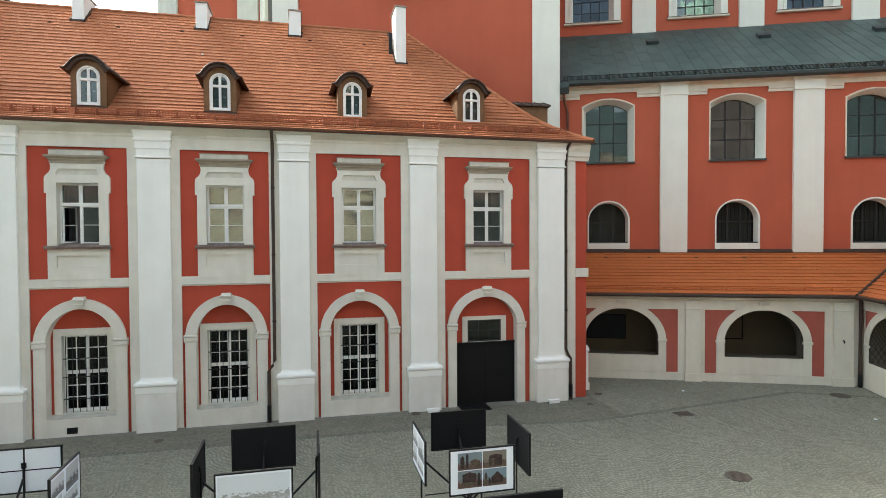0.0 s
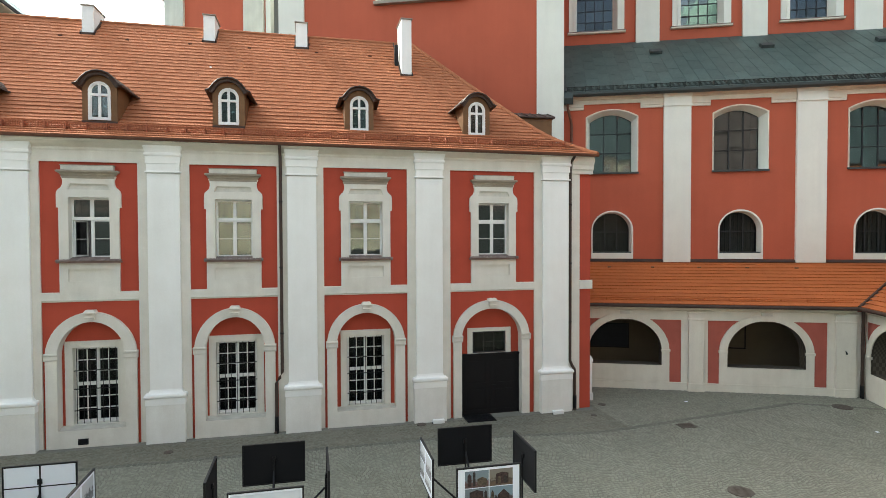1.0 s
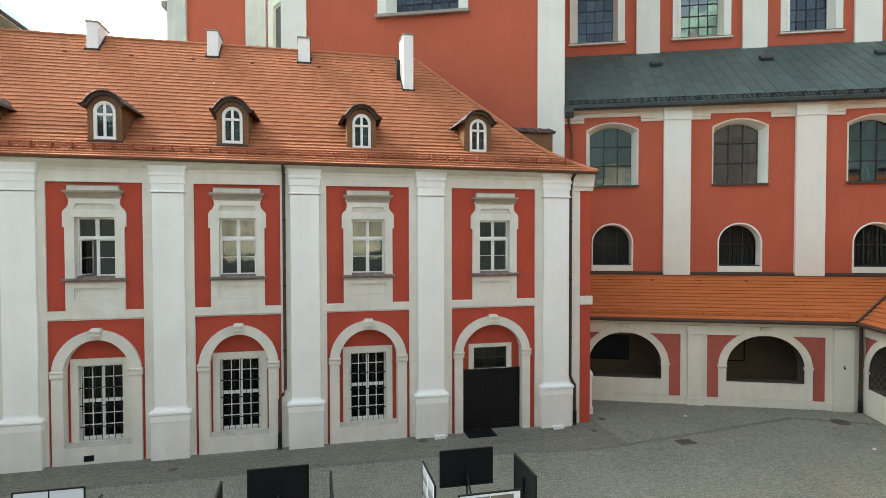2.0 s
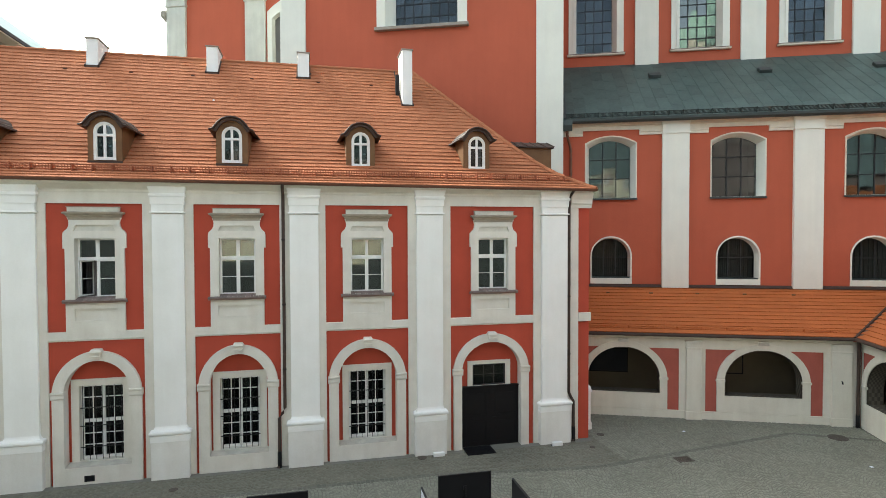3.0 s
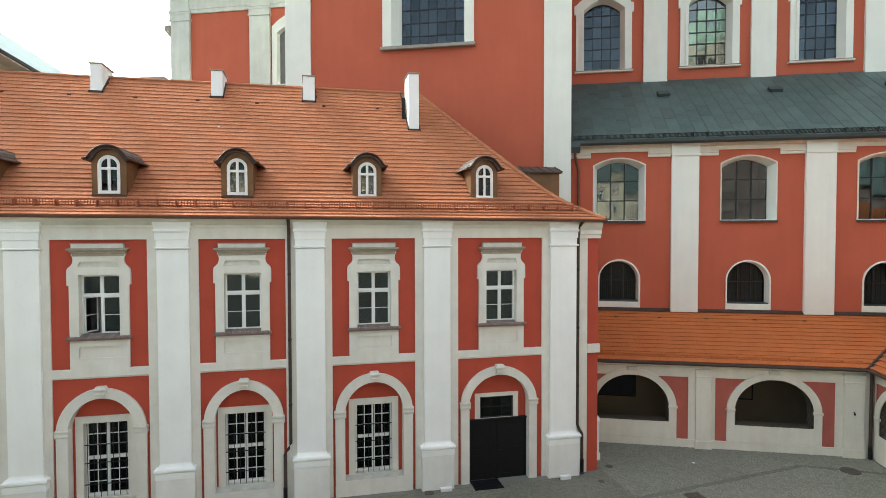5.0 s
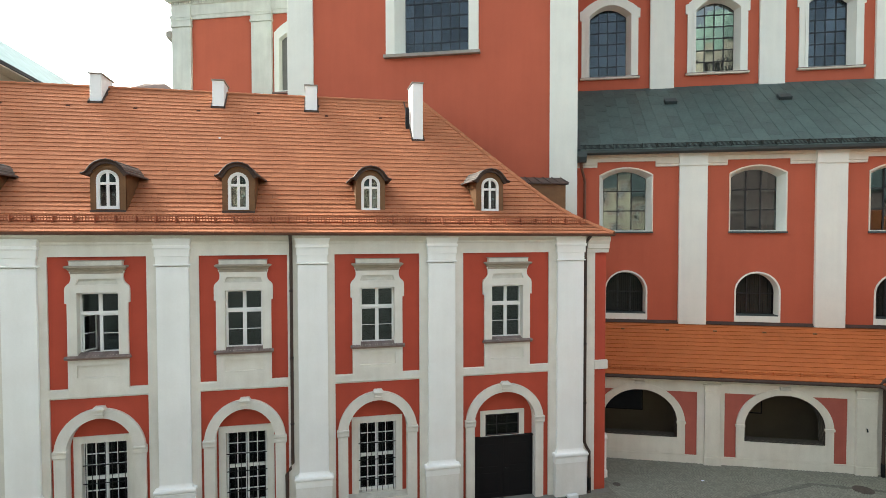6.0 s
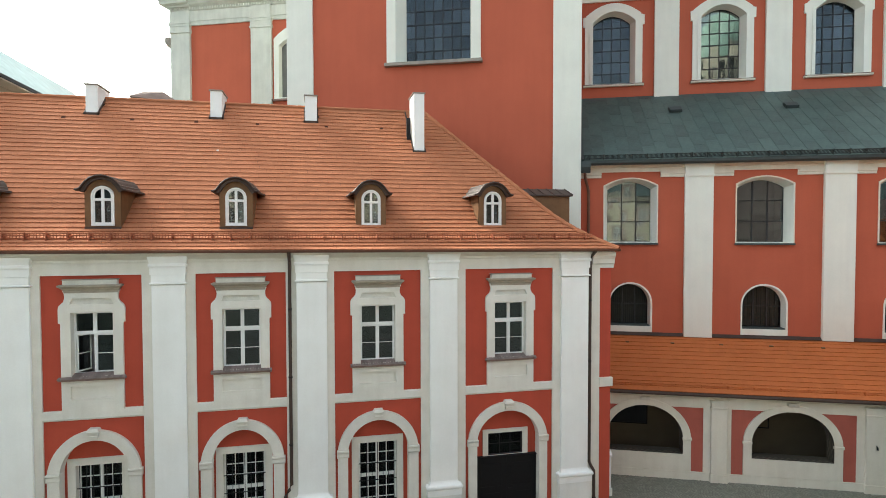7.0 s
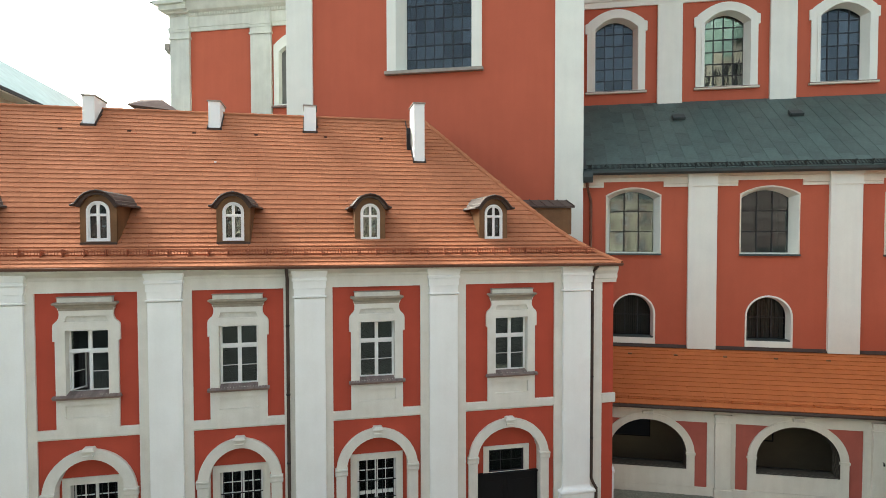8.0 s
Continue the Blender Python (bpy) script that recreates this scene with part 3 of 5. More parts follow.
def roof_z(y):
    for (a, za), (b, zb) in zip(ROOF, ROOF[1:]):
        if y <= b:
            return za + (zb - za) * (y - a) / (b - a)
    return ROOF[-1][1]


def sag(x, y):
    """How far the old eaves hang below their true line: more towards the corner, nothing higher up the slope."""
    return (0.03 + 0.0059 * (x + 8)) * max(0.0, 1 - (y + 0.6) / 1.9)


bm = B()
rows = [[bm.verts.new((-15.5, y, z - 0.05 - sag(-15.5, y))), bm.verts.new((hip_x(y), y, z - 0.05 - sag(hip_x(y), y)))] for y, z in ROOF]
for a, b in zip(rows, rows[1:]):
    bm.faces.new((a[0], a[1], b[1], b[0]))
side = [[r[1], bm.verts.new((hip_x(y), 14.0 - y, z - 0.05))] for r, (y, z) in zip(rows, ROOF)]
for a, b in zip(side, side[1:]):
    bm.faces.new((a[0], a[1], b[1], b[0]))
back = [bm.verts.new((-14, 8.2, 14.0)), bm.verts.new((RIDGE_X, 8.2, 14.0))]
bm.faces.new((rows[-1][0], rows[-1][1], back[1], back[0]))
low = [bm.verts.new((-14, -0.46, 9.205 - sag(-14, -0.46))), bm.verts.new((EAVE_X, -0.46, 9.205 - sag(EAVE_X, -0.46))), bm.verts.new((EAVE_X, 7.0, 9.205)), bm.verts.new((-14, 7.0, 9.205))]
bm.faces.new(low), bm.faces.new((rows[0][0], rows[0][1], low[1], low[0]))
roof = part("roof", bm, M["brown_dark"], palace, "steep clay-tiled hipped roof with flared eaves")

DORMERS = [-10.75, -6.90, -3.08, 1.19, 5.45]
CHIMNEYS = [(-9.16, -8.74, 6.2, 7.5, 15.38), (-4.69, -4.25, 6.2, 7.5, 15.37), (-1.03, -0.55, 6.2, 7.4, 15.35), (3.27, 3.69, 4.74, 5.9, 15.32)]


def tile_mesh(w, length, thick):
    """A flat clay tile with a rounded lower end, lying along y."""
    out = [(w / 2, length), (-w / 2, length), (-w / 2, 0.018)] + [(-w / 2 * math.cos(a), 0.018 - 0.018 * math.sin(a)) for a in (0.6, 1.2, 1.94, 2.54)] + [(w / 2, 0.018)]
    n = len(out)
    vs = [(x, y, thick) for x, y in out] + [(x, y, 0.0) for x, y in out]
    return vs, [tuple(range(n))[::-1]] + [(i, (i + 1) % n, n + (i + 1) % n, n + i) for i in range(1, n - 1)]


def lay_tiles(profile, x_from, x_to, step, width, keep, raise_=6.3):
    """Places of tiles, course by course from the eaves up."""
    out, s_left, course = [], 0.0, 0
    lengths = [math.hypot(b[0] - a[0], b[1] - a[1]) for a, b in zip(profile, profile[1:])]
    total, s = sum(lengths), 0.0
    while s < total - 0.05:
        t, k = s, 0
        while t > lengths[k]:
            t -= lengths[k]
            k += 1
        (ya, za), (yb, zb) = profile[k], profile[k + 1]
        short = Matrix.Diagonal((1, min(1.0, (total - s + 0.02) / 0.36), 1, 1))
        f = t / lengths[k]
        y, z, tilt = ya + (yb - ya) * f, za + (zb - za) * f, math.degrees(math.atan2(zb - za, yb - ya))
        x = x_from + (width / 2 if course % 2 else 0)
        while x < x_to(y):
            if keep(x, y):
                out.append((course, x, y, pose(x + random.uniform(-0.003, 0.003), y + random.uniform(-0.003, 0.003), z + 0.012 + random.uniform(0, 0.0012), tilt - raise_ + random.uniform(-0.12, 0.12), random.uniform(-0.12, 0.12), random.uniform(-0.3, 0.3)) @ short))
            x += width
        s += step
        course += 1
    return out


def join_tiles(name, places, shape, material, parent, label=""):
    vs, fs = shape
    co = np.array(vs)
    allv, allf = [], []
    for i, m in enumerate(places):
        a = np.array(m)
        allv.append(co @ a[:3, :3].T + a[:3, 3])
        allf += [tuple(q + i * len(vs) for q in f) for f in fs]
    me = bpy.data.meshes.new(name)
    me.from_pydata(np.concatenate(allv).tolist(), [], allf)
    return part(name, me, material, parent, label, "stuff")


def clear_of(x, y):
    if any(abs(x - d) < 0.44 and 1.0 < y < roof_y(11.0) - 0.05 for d in DORMERS):
        return False
    return not any(a < x < b and c < y < d for a, b, c, d, _ in CHIMNEYS)


def roof_y(z):
    for (a, za), (b, zb) in zip(ROOF, ROOF[1:]):
        if z <= zb:
            return a + (b - a) * (z - za) / (zb - za)
    return ROOF[-1][0]


def ridge_tiles(parent, a, b, r, step, material):
    """Half-round ridge tiles from a to b, each lapping the next."""
    a, b = Vector(a), Vector(b)
    n = max(1, int((b - a).length / step))
    d = (b - a) / n
    q = d.to_track_quat("Y", "Z").to_matrix().to_4x4()
    me = bpy.data.meshes.new("ridge_tile")
    vs, L = [], d.length * 1.12
    for y, k in ((0, 1.14), (L, 0.96)):
        for rr in (r * k, r * k - 0.02):
            vs += [(rr * math.cos(math.pi * i / 8), y, rr * math.sin(math.pi * i / 8)) for i in range(9)]
    fs = [(i, i + 1, 19 + i, 18 + i) for i in range(8)] + [(i, 9 + i, 10 + i, i + 1) for i in range(8)]
    me.from_pydata(vs, [], fs)
    for k in range(n):
        ob = part("ridge_tile", me, material, parent)
        ob.matrix_basis = Matrix.Translation(a + d * k) @ q


# dormers
def dormer(c):
    d = part("dormer", plate(B(), arch(c, 0.5, 9.80, 11.08, 0.40), [arch(c, 0.315, 9.965, 10.86, 0.315)], 0.95, 1.02), M["brown"], palace, "brown sheet-metal dormer with arched white window")
    for sx in (-1, 1):
        a, b = sorted((c + sx * 0.46, c + sx * 0.5))
        bm = B()
        prof = [(0.97, 9.80), (0.97, 11.10), (2.75, 11.10), (1.5, 10.1)]
        l, r = [bm.verts.new((a, y, z)) for y, z in prof], [bm.verts.new((b, y, z)) for y, z in prof]
        bm.faces.new(l), bm.faces.new(r[::-1])
        for i in range(4):
            bm.faces.new((l[i], l[(i + 1) % 4], r[(i + 1) % 4], r[i]))
        part("dormer_cheek", bm, M["brown"], d)
    prof = [(-0.70, 11.055), (-0.64, 11.06), (-0.565, 11.10), (-0.505, 11.18), (-0.42, 11.295), (-0.30, 11.40), (-0.15, 11.465), (0, 11.485),
            (0.15, 11.465), (0.30, 11.40), (0.42, 11.295), (0.505, 11.18), (0.565, 11.10), (0.64, 11.06), (0.70, 11.055)]
    n = len(prof)
    bm = B()
    g = [[bm.verts.new((c + x * k, y, z + dz)) for x, z in prof] for y, dz, k in ((0.74, 0.0, 1.0), (1.6, 0.0, 1.02), (3.3, 0.0, 1.16), (3.3, -0.06, 1.16), (0.80, -0.06, 0.98), (0.74, -0.04, 1.0))]
    for a, b in zip(g, g[1:] + g[:1]):
        for i in range(n - 1):
            bm.faces.new((a[i], a[i + 1], b[i + 1], b[i]))
    for i in (0, n - 1):
        bm.faces.new([r[i] for r in g])
    part("dormer_roof", bm, M["brown_dark"], d, "curved weathered metal hood with flared eaves")
    # the deep arched fascia under the hood's front edge
    low = [(x * 0.86, z - 0.13) for x, z in prof[2:-2]]
    part("dormer_fascia", plate(B(), [(c + x, z - 0.03) for x, z in prof[1:-1]] + [(c + x, z) for x, z in low[::-1]], [], 0.80, 0.955), M["brown_dark"], d, "dark arched fascia")
    for k in (1, 3, 5, 7, 9, 11, 13):
        x, z = prof[k]
        pts = [(c + x, 0.745, z + 0.006), (c + x * 1.02, 1.6, z + 0.006), (c + x * 1.16, 3.28, z + 0.006)]
        part("roof_seam", tube(B(), pts, 0.016, 5), M["seam"], d)
    part("eaves_roll", tube(B(), [(c + x, 0.74, z - 0.02) for x, z in prof], 0.028, 6), M["seam_dark"], d)
    part("dormer_sill", box(B(), c - 0.50, c + 0.50, 0.90, 0.96, 9.80, 9.93), M["brown_dark"], d)
    bm = plate(B(), arch(c, 0.318, 9.96, 10.845, 0.318), [arch(c, 0.268, 10.01, 10.845, 0.268)], 0.905, 1.0)
    plate(bm, arch(c, 0.267, 10.011, 10.845, 0.267), [arch(c, 0.225, 10.06, 10.845, 0.225)], 0.935, 0.99)
    box(bm, c - 0.04, c + 0.04, 0.925, 0.985, 10.06, 11.07), box(bm, c - 0.225, c + 0.225, 0.915, 0.985, 10.71, 10.79, 0.01)
    part("window_frame", bm, M["paint"], d, "white arched dormer window")
    note = 0.13 if round(c) % 2 else -0.13
    part("paper_notice", box(B(), c + note - 0.045, c + note + 0.045, 1.0, 1.004, 10.38, 10.44), M["paper"], d, "small white notice behind the pane")
    panes(d, 2, 1, c - 0.26, c + 0.26, 10.02, 10.78, 0.97, M["pane_dormer"], 0.5), panes(d, 2, 1, c - 0.26, c + 0.26, 10.78, 11.12, 0.97, M["pane_dormer"], 0.5)
    room(d, c - 0.42, c + 0.42, 1.03, 2.0, 9.9, 11.2)
    bm = B()
    for k in range(12):
        x = c + 0.05 + 0.014 * k
        box(bm, x, x + 0.014, 1.10 + 0.012 * math.sin(k * 1.3), 1.11 + 0.012 * math.sin(k * 1.3), 10.0, 10.75)
    part("curtain", bm, M["curtain"], d, "pale curtain")
    return d


for c in DORMERS:
    dormer(c).location.y += 0.2 if c > 0 else 0.0

for x0, x1, y0, y1, z in CHIMNEYS:
    zb = roof_z(y0) - 0.1
    ch = part("chimney", box(B(), x0, x1, y0, y1, zb, z, 0.008), M["white"], palace, "white plastered chimney")
    part("chimney_cap", box(B(), x0 - 0.04, x1 + 0.04, y0 - 0.05, y1 + 0.05, z, z + 0.045), M["stone"], ch)
    bm = box(B(), x0 - 0.06, x1 + 0.06, y0 - 0.07, y0 - 0.005, zb - 0.05, zb + 0.16)
    for a in (x0 - 0.05, x1 + 0.005):
        moulding(bm, a, a + 0.045, [(y0 - 0.07, zb - 0.05), (y0 - 0.07, zb + 0.16), (7.0, roof_z(7.0) + 0.10), (7.0, roof_z(7.0) - 0.1)])
    part("flashing", bm, M["brown_dark"], ch, "dark lead flashing")
part("roof_hatch", moulding(B(), 3.07, 3.22, [(5.35, 13.55), (5.30, 14.2), (5.36, 14.45), (5.5, 14.3), (5.5, 13.75)]), M["iron"], palace)

# side dormer on the hip
side = part("side_dormer", box(B(), 7.6, 9.38, 3.35, 4.7, 10.1, 11.18), M["brown"], palace, "brown box dormer with sheet roof")
bm = B()
moulding(bm, 7.3, 9.46, [(3.22, 11.16), (3.22, 11.21), (4.05, 11.50), (4.9, 11.21), (4.9, 11.16)])
part("dormer_roof", bm, M["brown_dark"], side)
for k in range(6):
    x = 7.45 + 0.4 * k
    bm = B()
    moulding(bm, x, x + 0.03, [(3.22, 11.21), (3.22, 11.24), (4.05, 11.53), (4.05, 11.50)])
    part("roof_seam", bm, M["brown_dark"], side)

# gutter, downspouts, snow guard
bm = B()
prof = [(-0.46 + 0.085 * math.cos(a), 9.285 + 0.085 * math.sin(a)) for a in [math.pi + math.pi * k / 8 for k in range(9)]]
prof = [(y - 0.025, z) for y, z in prof]
moulding(bm, -14, EAVE_X + 0.03, prof + [(prof[-1][0] - 0.01, 9.285), (prof[0][0] + 0.01, 9.285)])
for v in bm.verts:
    v.co.z -= sag(v.co.x, -0.46)
part("gutter", bm, M["gutter"], palace, "dark brown half-round gutter")
for x, zs, side_x in ((-1.42, 1.9, -1.60), (8.56, 1.75, 8.72)):
    pts = [(x, -0.50, 9.17), (x, -0.48, 9.08), (x, -0.30, 8.97), (x, -0.12, 8.85), (x, -0.115, zs + 0.05), (x + 0.4 * (side_x - x), -0.13, zs - 0.12), (side_x, -0.16, zs - 0.28), (side_x, -0.17, 0.12), (side_x - 0.05, -0.24, 0.03)]
    ds = part("downspout", tube(B(), pts, 0.052, 10), M["brown_dark"], palace, "dark brown downspout")
    for z in (3.2, 5.3, 7.4):
        part("pipe_clamp", tube(B(), [(x, -0.115, z - 0.02), (x, -0.115, z + 0.02)], 0.064, 10), M["iron"], ds)
    part("standpipe", tube(B(), [(side_x, -0.17, 0.0), (side_x, -0.17, 0.55)], 0.066, 10), M["iron"], ds)
gy, gz = 0.20, roof_z(0.20) + 0.02
bm = B()
box(bm, -14, hip_x(gy) - 0.15, gy - 0.015, gy + 0.015, gz + 0.19, gz + 0.215), box(bm, -14, hip_x(gy) - 0.15, gy - 0.015, gy + 0.015, gz + 0.055, gz + 0.07), box(bm, -14, hip_x(gy) - 0.15, gy - 0.010, gy + 0.010, gz + 0.125, gz + 0.143)
x = -14
while x < hip_x(gy) - 0.2:
    box(bm, x, x + 0.018, gy - 0.008, gy + 0.008, gz + 0.06, gz + 0.20)
    x += 0.085
for v in bm.verts:
    v.co.z -= sag(v.co.x, gy)
guard = part("snow_guard", bm, M["tile_rail"], palace, "terracotta-painted snow guard grating")
x = -13.7
while x < hip_x(gy) - 0.2:
    bm = B()
    moulding(bm, x, x + 0.022, [(gy - 0.06, gz - 0.02), (gy - 0.02, gz + 0.23), (gy + 0.02, gz + 0.23), (gy + 0.30, gz + 0.14), (gy + 0.30, gz + 0.10)])
    bmesh.ops.translate(bm, vec=(0, 0, -sag(x, gy)), verts=bm.verts)
    part("guard_bracket", bm, M["tile_rail"], guard)
    x += 0.555

# ---- the church behind: its own axes, u along the nave and v across ----
TURN = -22.8
church = thing("church", "large baroque church, salmon-red plaster with cream pilasters and copper aisle roof", "building", (9, 13, 0), TURN)
AISLE_V, CLER_V, LEFT_V, TOWER_V = 10.05, 16.0, 15.4, 9.6


def church_window(name, front, back, v, depth, glass_rect, cols, rows, surround=None, out=0.06, label="", tilt=0.5, pane=None):
    """Surround, splayed reveal, leaded bars and panes of one church window; front and back are the outlines of its opening."""
    w = part(name, plate(B(), surround or front, [front], v - out, v), M["warm" if name == "window" else "cream"], church, label)
    part("reveal", reveal(B(), front, back, v - out, v + depth), M["cream"], w)
    x0, x1, z0, z1 = glass_rect
    part("iron_frame", plate(B(), rect(x0 - 0.15, x1 + 0.15, z0 - 0.1, z1 + 0.2), [back], v + depth - 0.03, v + depth + 0.03), M["lead"], w, "dark iron frame")
    for k in range(1, cols):
        x = x0 + (x1 - x0) * k / cols
        part("glazing_bar", box(B(), x - 0.022, x + 0.022, v + depth - 0.022, v + depth + 0.022, z0, z1), M["lead"], w)
    for k in range(1, rows):
        z = z0 + (z1 - z0) * k / rows
        part("glazing_bar", box(B(), x0, x1, v + depth - 0.02, v + depth + 0.02, z - 0.022, z + 0.022), M["lead"], w)
    panes(w, cols, rows, x0, x1, z0, z1, v + depth + 0.02, M[pane or {"lunette_window": "pane_dark", "window": "pane_aisle"}.get(name, "pane_old")], tilt)
    if name == "lunette_window":
        # slats added behind each lunette to grey panes that would look black
        bm = B()
        n = int((x1 - x0) / 0.09)
        for k in range(n):
            x = x0 + (x1 - x0) * k / n
            box(bm, x, x + 0.075, v + depth + 0.12 + 0.02 * (k % 2), v + depth + 0.14 + 0.02 * (k % 2), z0, z1)
        part("inner_screen", bm, M["screen"], w, "slatted screen added behind the panes to lift their black")
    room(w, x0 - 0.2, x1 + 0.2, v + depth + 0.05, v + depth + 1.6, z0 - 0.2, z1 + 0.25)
    return w


AISLE_WIN = [10.16, 15.76, 21.34]
holes, todo = [], []
for c in AISLE_WIN:
    f = segment(c, 1.14, 9.23, 11.78, 0.34)
    holes.append(f)
    b = segment(c - 0.0, 0.95, 9.28, 11.66, 0.34)
    todo.append(("window", f, b, AISLE_V, 0.62, (c - 0.95, c + 0.95, 9.28, 12.02), 3, 3, segment(c, 1.185, 9.20, 11.83, 0.34), "segment-headed window with iron glazing bars"))
    f2 = arch(c + 0.02, 0.88, 5.46, 6.52, 0.86)
    holes.append(f2)
    b2 = arch(c + 0.0, 0.83, 5.52, 6.50, 0.82)
    todo.append(("lunette_window", f2, b2, AISLE_V, 0.40, (c - 0.83, c + 0.83, 5.52, 7.36), 3, 2, arch(c + 0.03, 0.945, 5.20, 6.52, 0.925), "round-headed lower window with cream surround"))
part("aisle_wall", plate(B(), rect(7.6, 31, -0.1, 12.9), holes, AISLE_V, AISLE_V + 0.45), M["church_red"], church, "salmon-red aisle wall")
for a in todo:
    w = church_window(a[0], a[1], a[2], a[3], a[4], a[5], a[6], a[7], surround=a[8], label=a[9])
for c in AISLE_WIN:
    part("window_ledge", box(B(), c - 1.20, c + 1.20, AISLE_V - 0.13, AISLE_V + 0.1, 9.15, 9.23), M["copper_edge"], church, "dark metal window ledge")
    part("window_ledge", box(B(), c - 0.85, c + 0.89, AISLE_V - 0.02, AISLE_V + 0.38, 5.44, 5.52), M["copper_edge"], church)
for p0, p1 in ((12.45, 13.63), (18.05, 19.26), (23.68, 24.9), (29.3, 30.5)):
    post = part("pilaster", box(B(), p0, p1, AISLE_V - 0.2, AISLE_V, 5.05, 12.2, 0.015), M["cream"], church, "cream plaster pilaster")
    bm = B()
    for z0, z1, k in ((12.18, 12.26, 0.03), (12.26, 12.60, 0.0), (12.60, 12.66, 0.03), (12.66, 12.84, 0.03)):
        box(bm, p0 - k, p1 + k, AISLE_V - 0.22 - k, AISLE_V, z0, z1)
    part("capital", bm, M["cream"], post)
part("entablature", moulding(B(), 7.95, 31, [(AISLE_V, 12.42), (AISLE_V - 0.08, 12.42), (AISLE_V - 0.08, 12.60), (AISLE_V - 0.13, 12.63), (AISLE_V - 0.13, 12.74), (AISLE_V - 0.24, 12.80), (AISLE_V - 0.26, 12.86), (AISLE_V, 12.86)]), M["warm"], church, "cream moulded entablature")
ends = [7.95] + [e for c in AISLE_WIN for e in (c - 1.28, c + 1.28)] + [31]
for a, b in zip(ends[::2], ends[1::2]):
    part("architrave", moulding(B(), a, b, [(AISLE_V, 12.17), (AISLE_V - 0.07, 12.17), (AISLE_V - 0.07, 12.28), (AISLE_V - 0.10, 12.31), (AISLE_V - 0.10, 12.42), (AISLE_V, 12.42)]), M["warm"], church)

# copper aisle roof
R0, R1 = (9.64, 12.92), (15.95, 17.10)
bm = B()
moulding(bm, 7.93, 31, [R0, (R0[0], R0[1] - 0.08), (R1[0], R1[1] - 0.35), R1])
aroof = part("aisle_roof", bm, M["copper_edge"], church, "aged green-grey copper roof with standing seams")
part("gutter", moulding(B(), 7.95, 31, [(9.45, 12.90), (9.46, 12.79), (9.53, 12.71), (9.62, 12.70), (9.69, 12.74), (9.71, 12.89)]), M["copper_edge"], church, "dark copper gutter")
slope = math.degrees(math.atan2(R1[1] - R0[1], R1[0] - R0[0]))
L = math.hypot(R1[1] - R0[1], R1[0] - R0[0])


def on_aisle(u, s, lift=0.0, turn=0.0):
    a = radians(slope)
    return pose(u, R0[0] + s * math.cos(a) - lift * math.sin(a), R0[1] + s * math.sin(a) + lift * math.cos(a), slope, 0, turn)


def sheet_mesh(w, l):
    bm = B()
    box(bm, 0.0, w, 0, l, 0.0, 0.008)
    box(bm, -0.012, 0.012, 0, l, 0.0, 0.020)
    box(bm, 0.0, w, 0.0, 0.02, 0.0, 0.011)
    me = bpy.data.meshes.new("roof_sheet")
    bm.to_mesh(me)
    bm.free()
    return me


SHEETS = {}
u, col, PW = 7.95, 0, 0.56
while u < 30.5:
    s = 0.0
    first = (0.9, 1.35, 0.45, 1.1)[col % 4]
    while s < L - 0.02:
        l = round(min(first if s == 0 else 1.35, L - s), 2)
        if l not in SHEETS:
            SHEETS[l] = sheet_mesh(PW, l)
        ob = part("roof_sheet", SHEETS[l], M["copper"], aroof)
        ob.matrix_basis = on_aisle(u, s, 0.004)
        s += l
    u += PW
    col += 1
bm = B()
u = 8.1
while u < 30.4:
    box(bm, u, u + 0.03, 0.05, 0.062, 0.02, 0.20)
    u += 0.052
box(bm, 8.05, 30.4, 0.045, 0.065, 0.20, 0.225), box(bm, 8.05, 30.4, 0.045, 0.065, 0.03, 0.05)
g = part("snow_guard", bm, M["copper_edge"], aroof, "copper snow guard grating")
g.matrix_basis = on_aisle(0, 0.0, 0.03)
u = 8.3
while u < 30.4:
    bm = B()
    moulding(bm, u, u + 0.03, [(0.0, 0.0), (0.035, 0.25), (0.08, 0.25), (0.37, 0.02)])
    b = part("guard_bracket", bm, M["copper_edge"], aroof)
    b.matrix_basis = on_aisle(0, 0.0, 0.03)
    u += 0.62
for u in (12.85, 18.25, 23.6):
    v = part("roof_vent", box(B(), -0.30, 0.30, -0.10, 0.34, 0.0, 0.17, 0.02), M["copper_edge"], aroof)
    v.matrix_basis = on_aisle(u, 5.22, 0.01)
bm = tube(B(), [(8.13, 9.60, 12.78), (8.13, 9.62, 12.45), (8.14, 9.68, 12.22), (8.19, 9.80, 12.02), (8.28, 9.90, 11.72), (8.32, 9.94, 11.5), (8.32, 9.94, 5.3)], 0.065, 10)
pipe = part("downspout", bm, M["gutter"], church, "dark downspout with hopper")
part("hopper", moulding(B(), 7.955, 8.36, [(9.38, 12.84), (9.38, 12.62), (9.50, 12.38), (9.66, 12.38), (9.74, 12.62), (9.74, 12.84)]), M["copper_edge"], pipe)
strip = part("wall_flashing", box(B(), 7.95, 8.10, 0.0, L, 0.0, 0.07), M["copper_edge"], aroof, "dark flashing against the transept")
strip.matrix_basis = on_aisle(0, 0.0, 0.012)

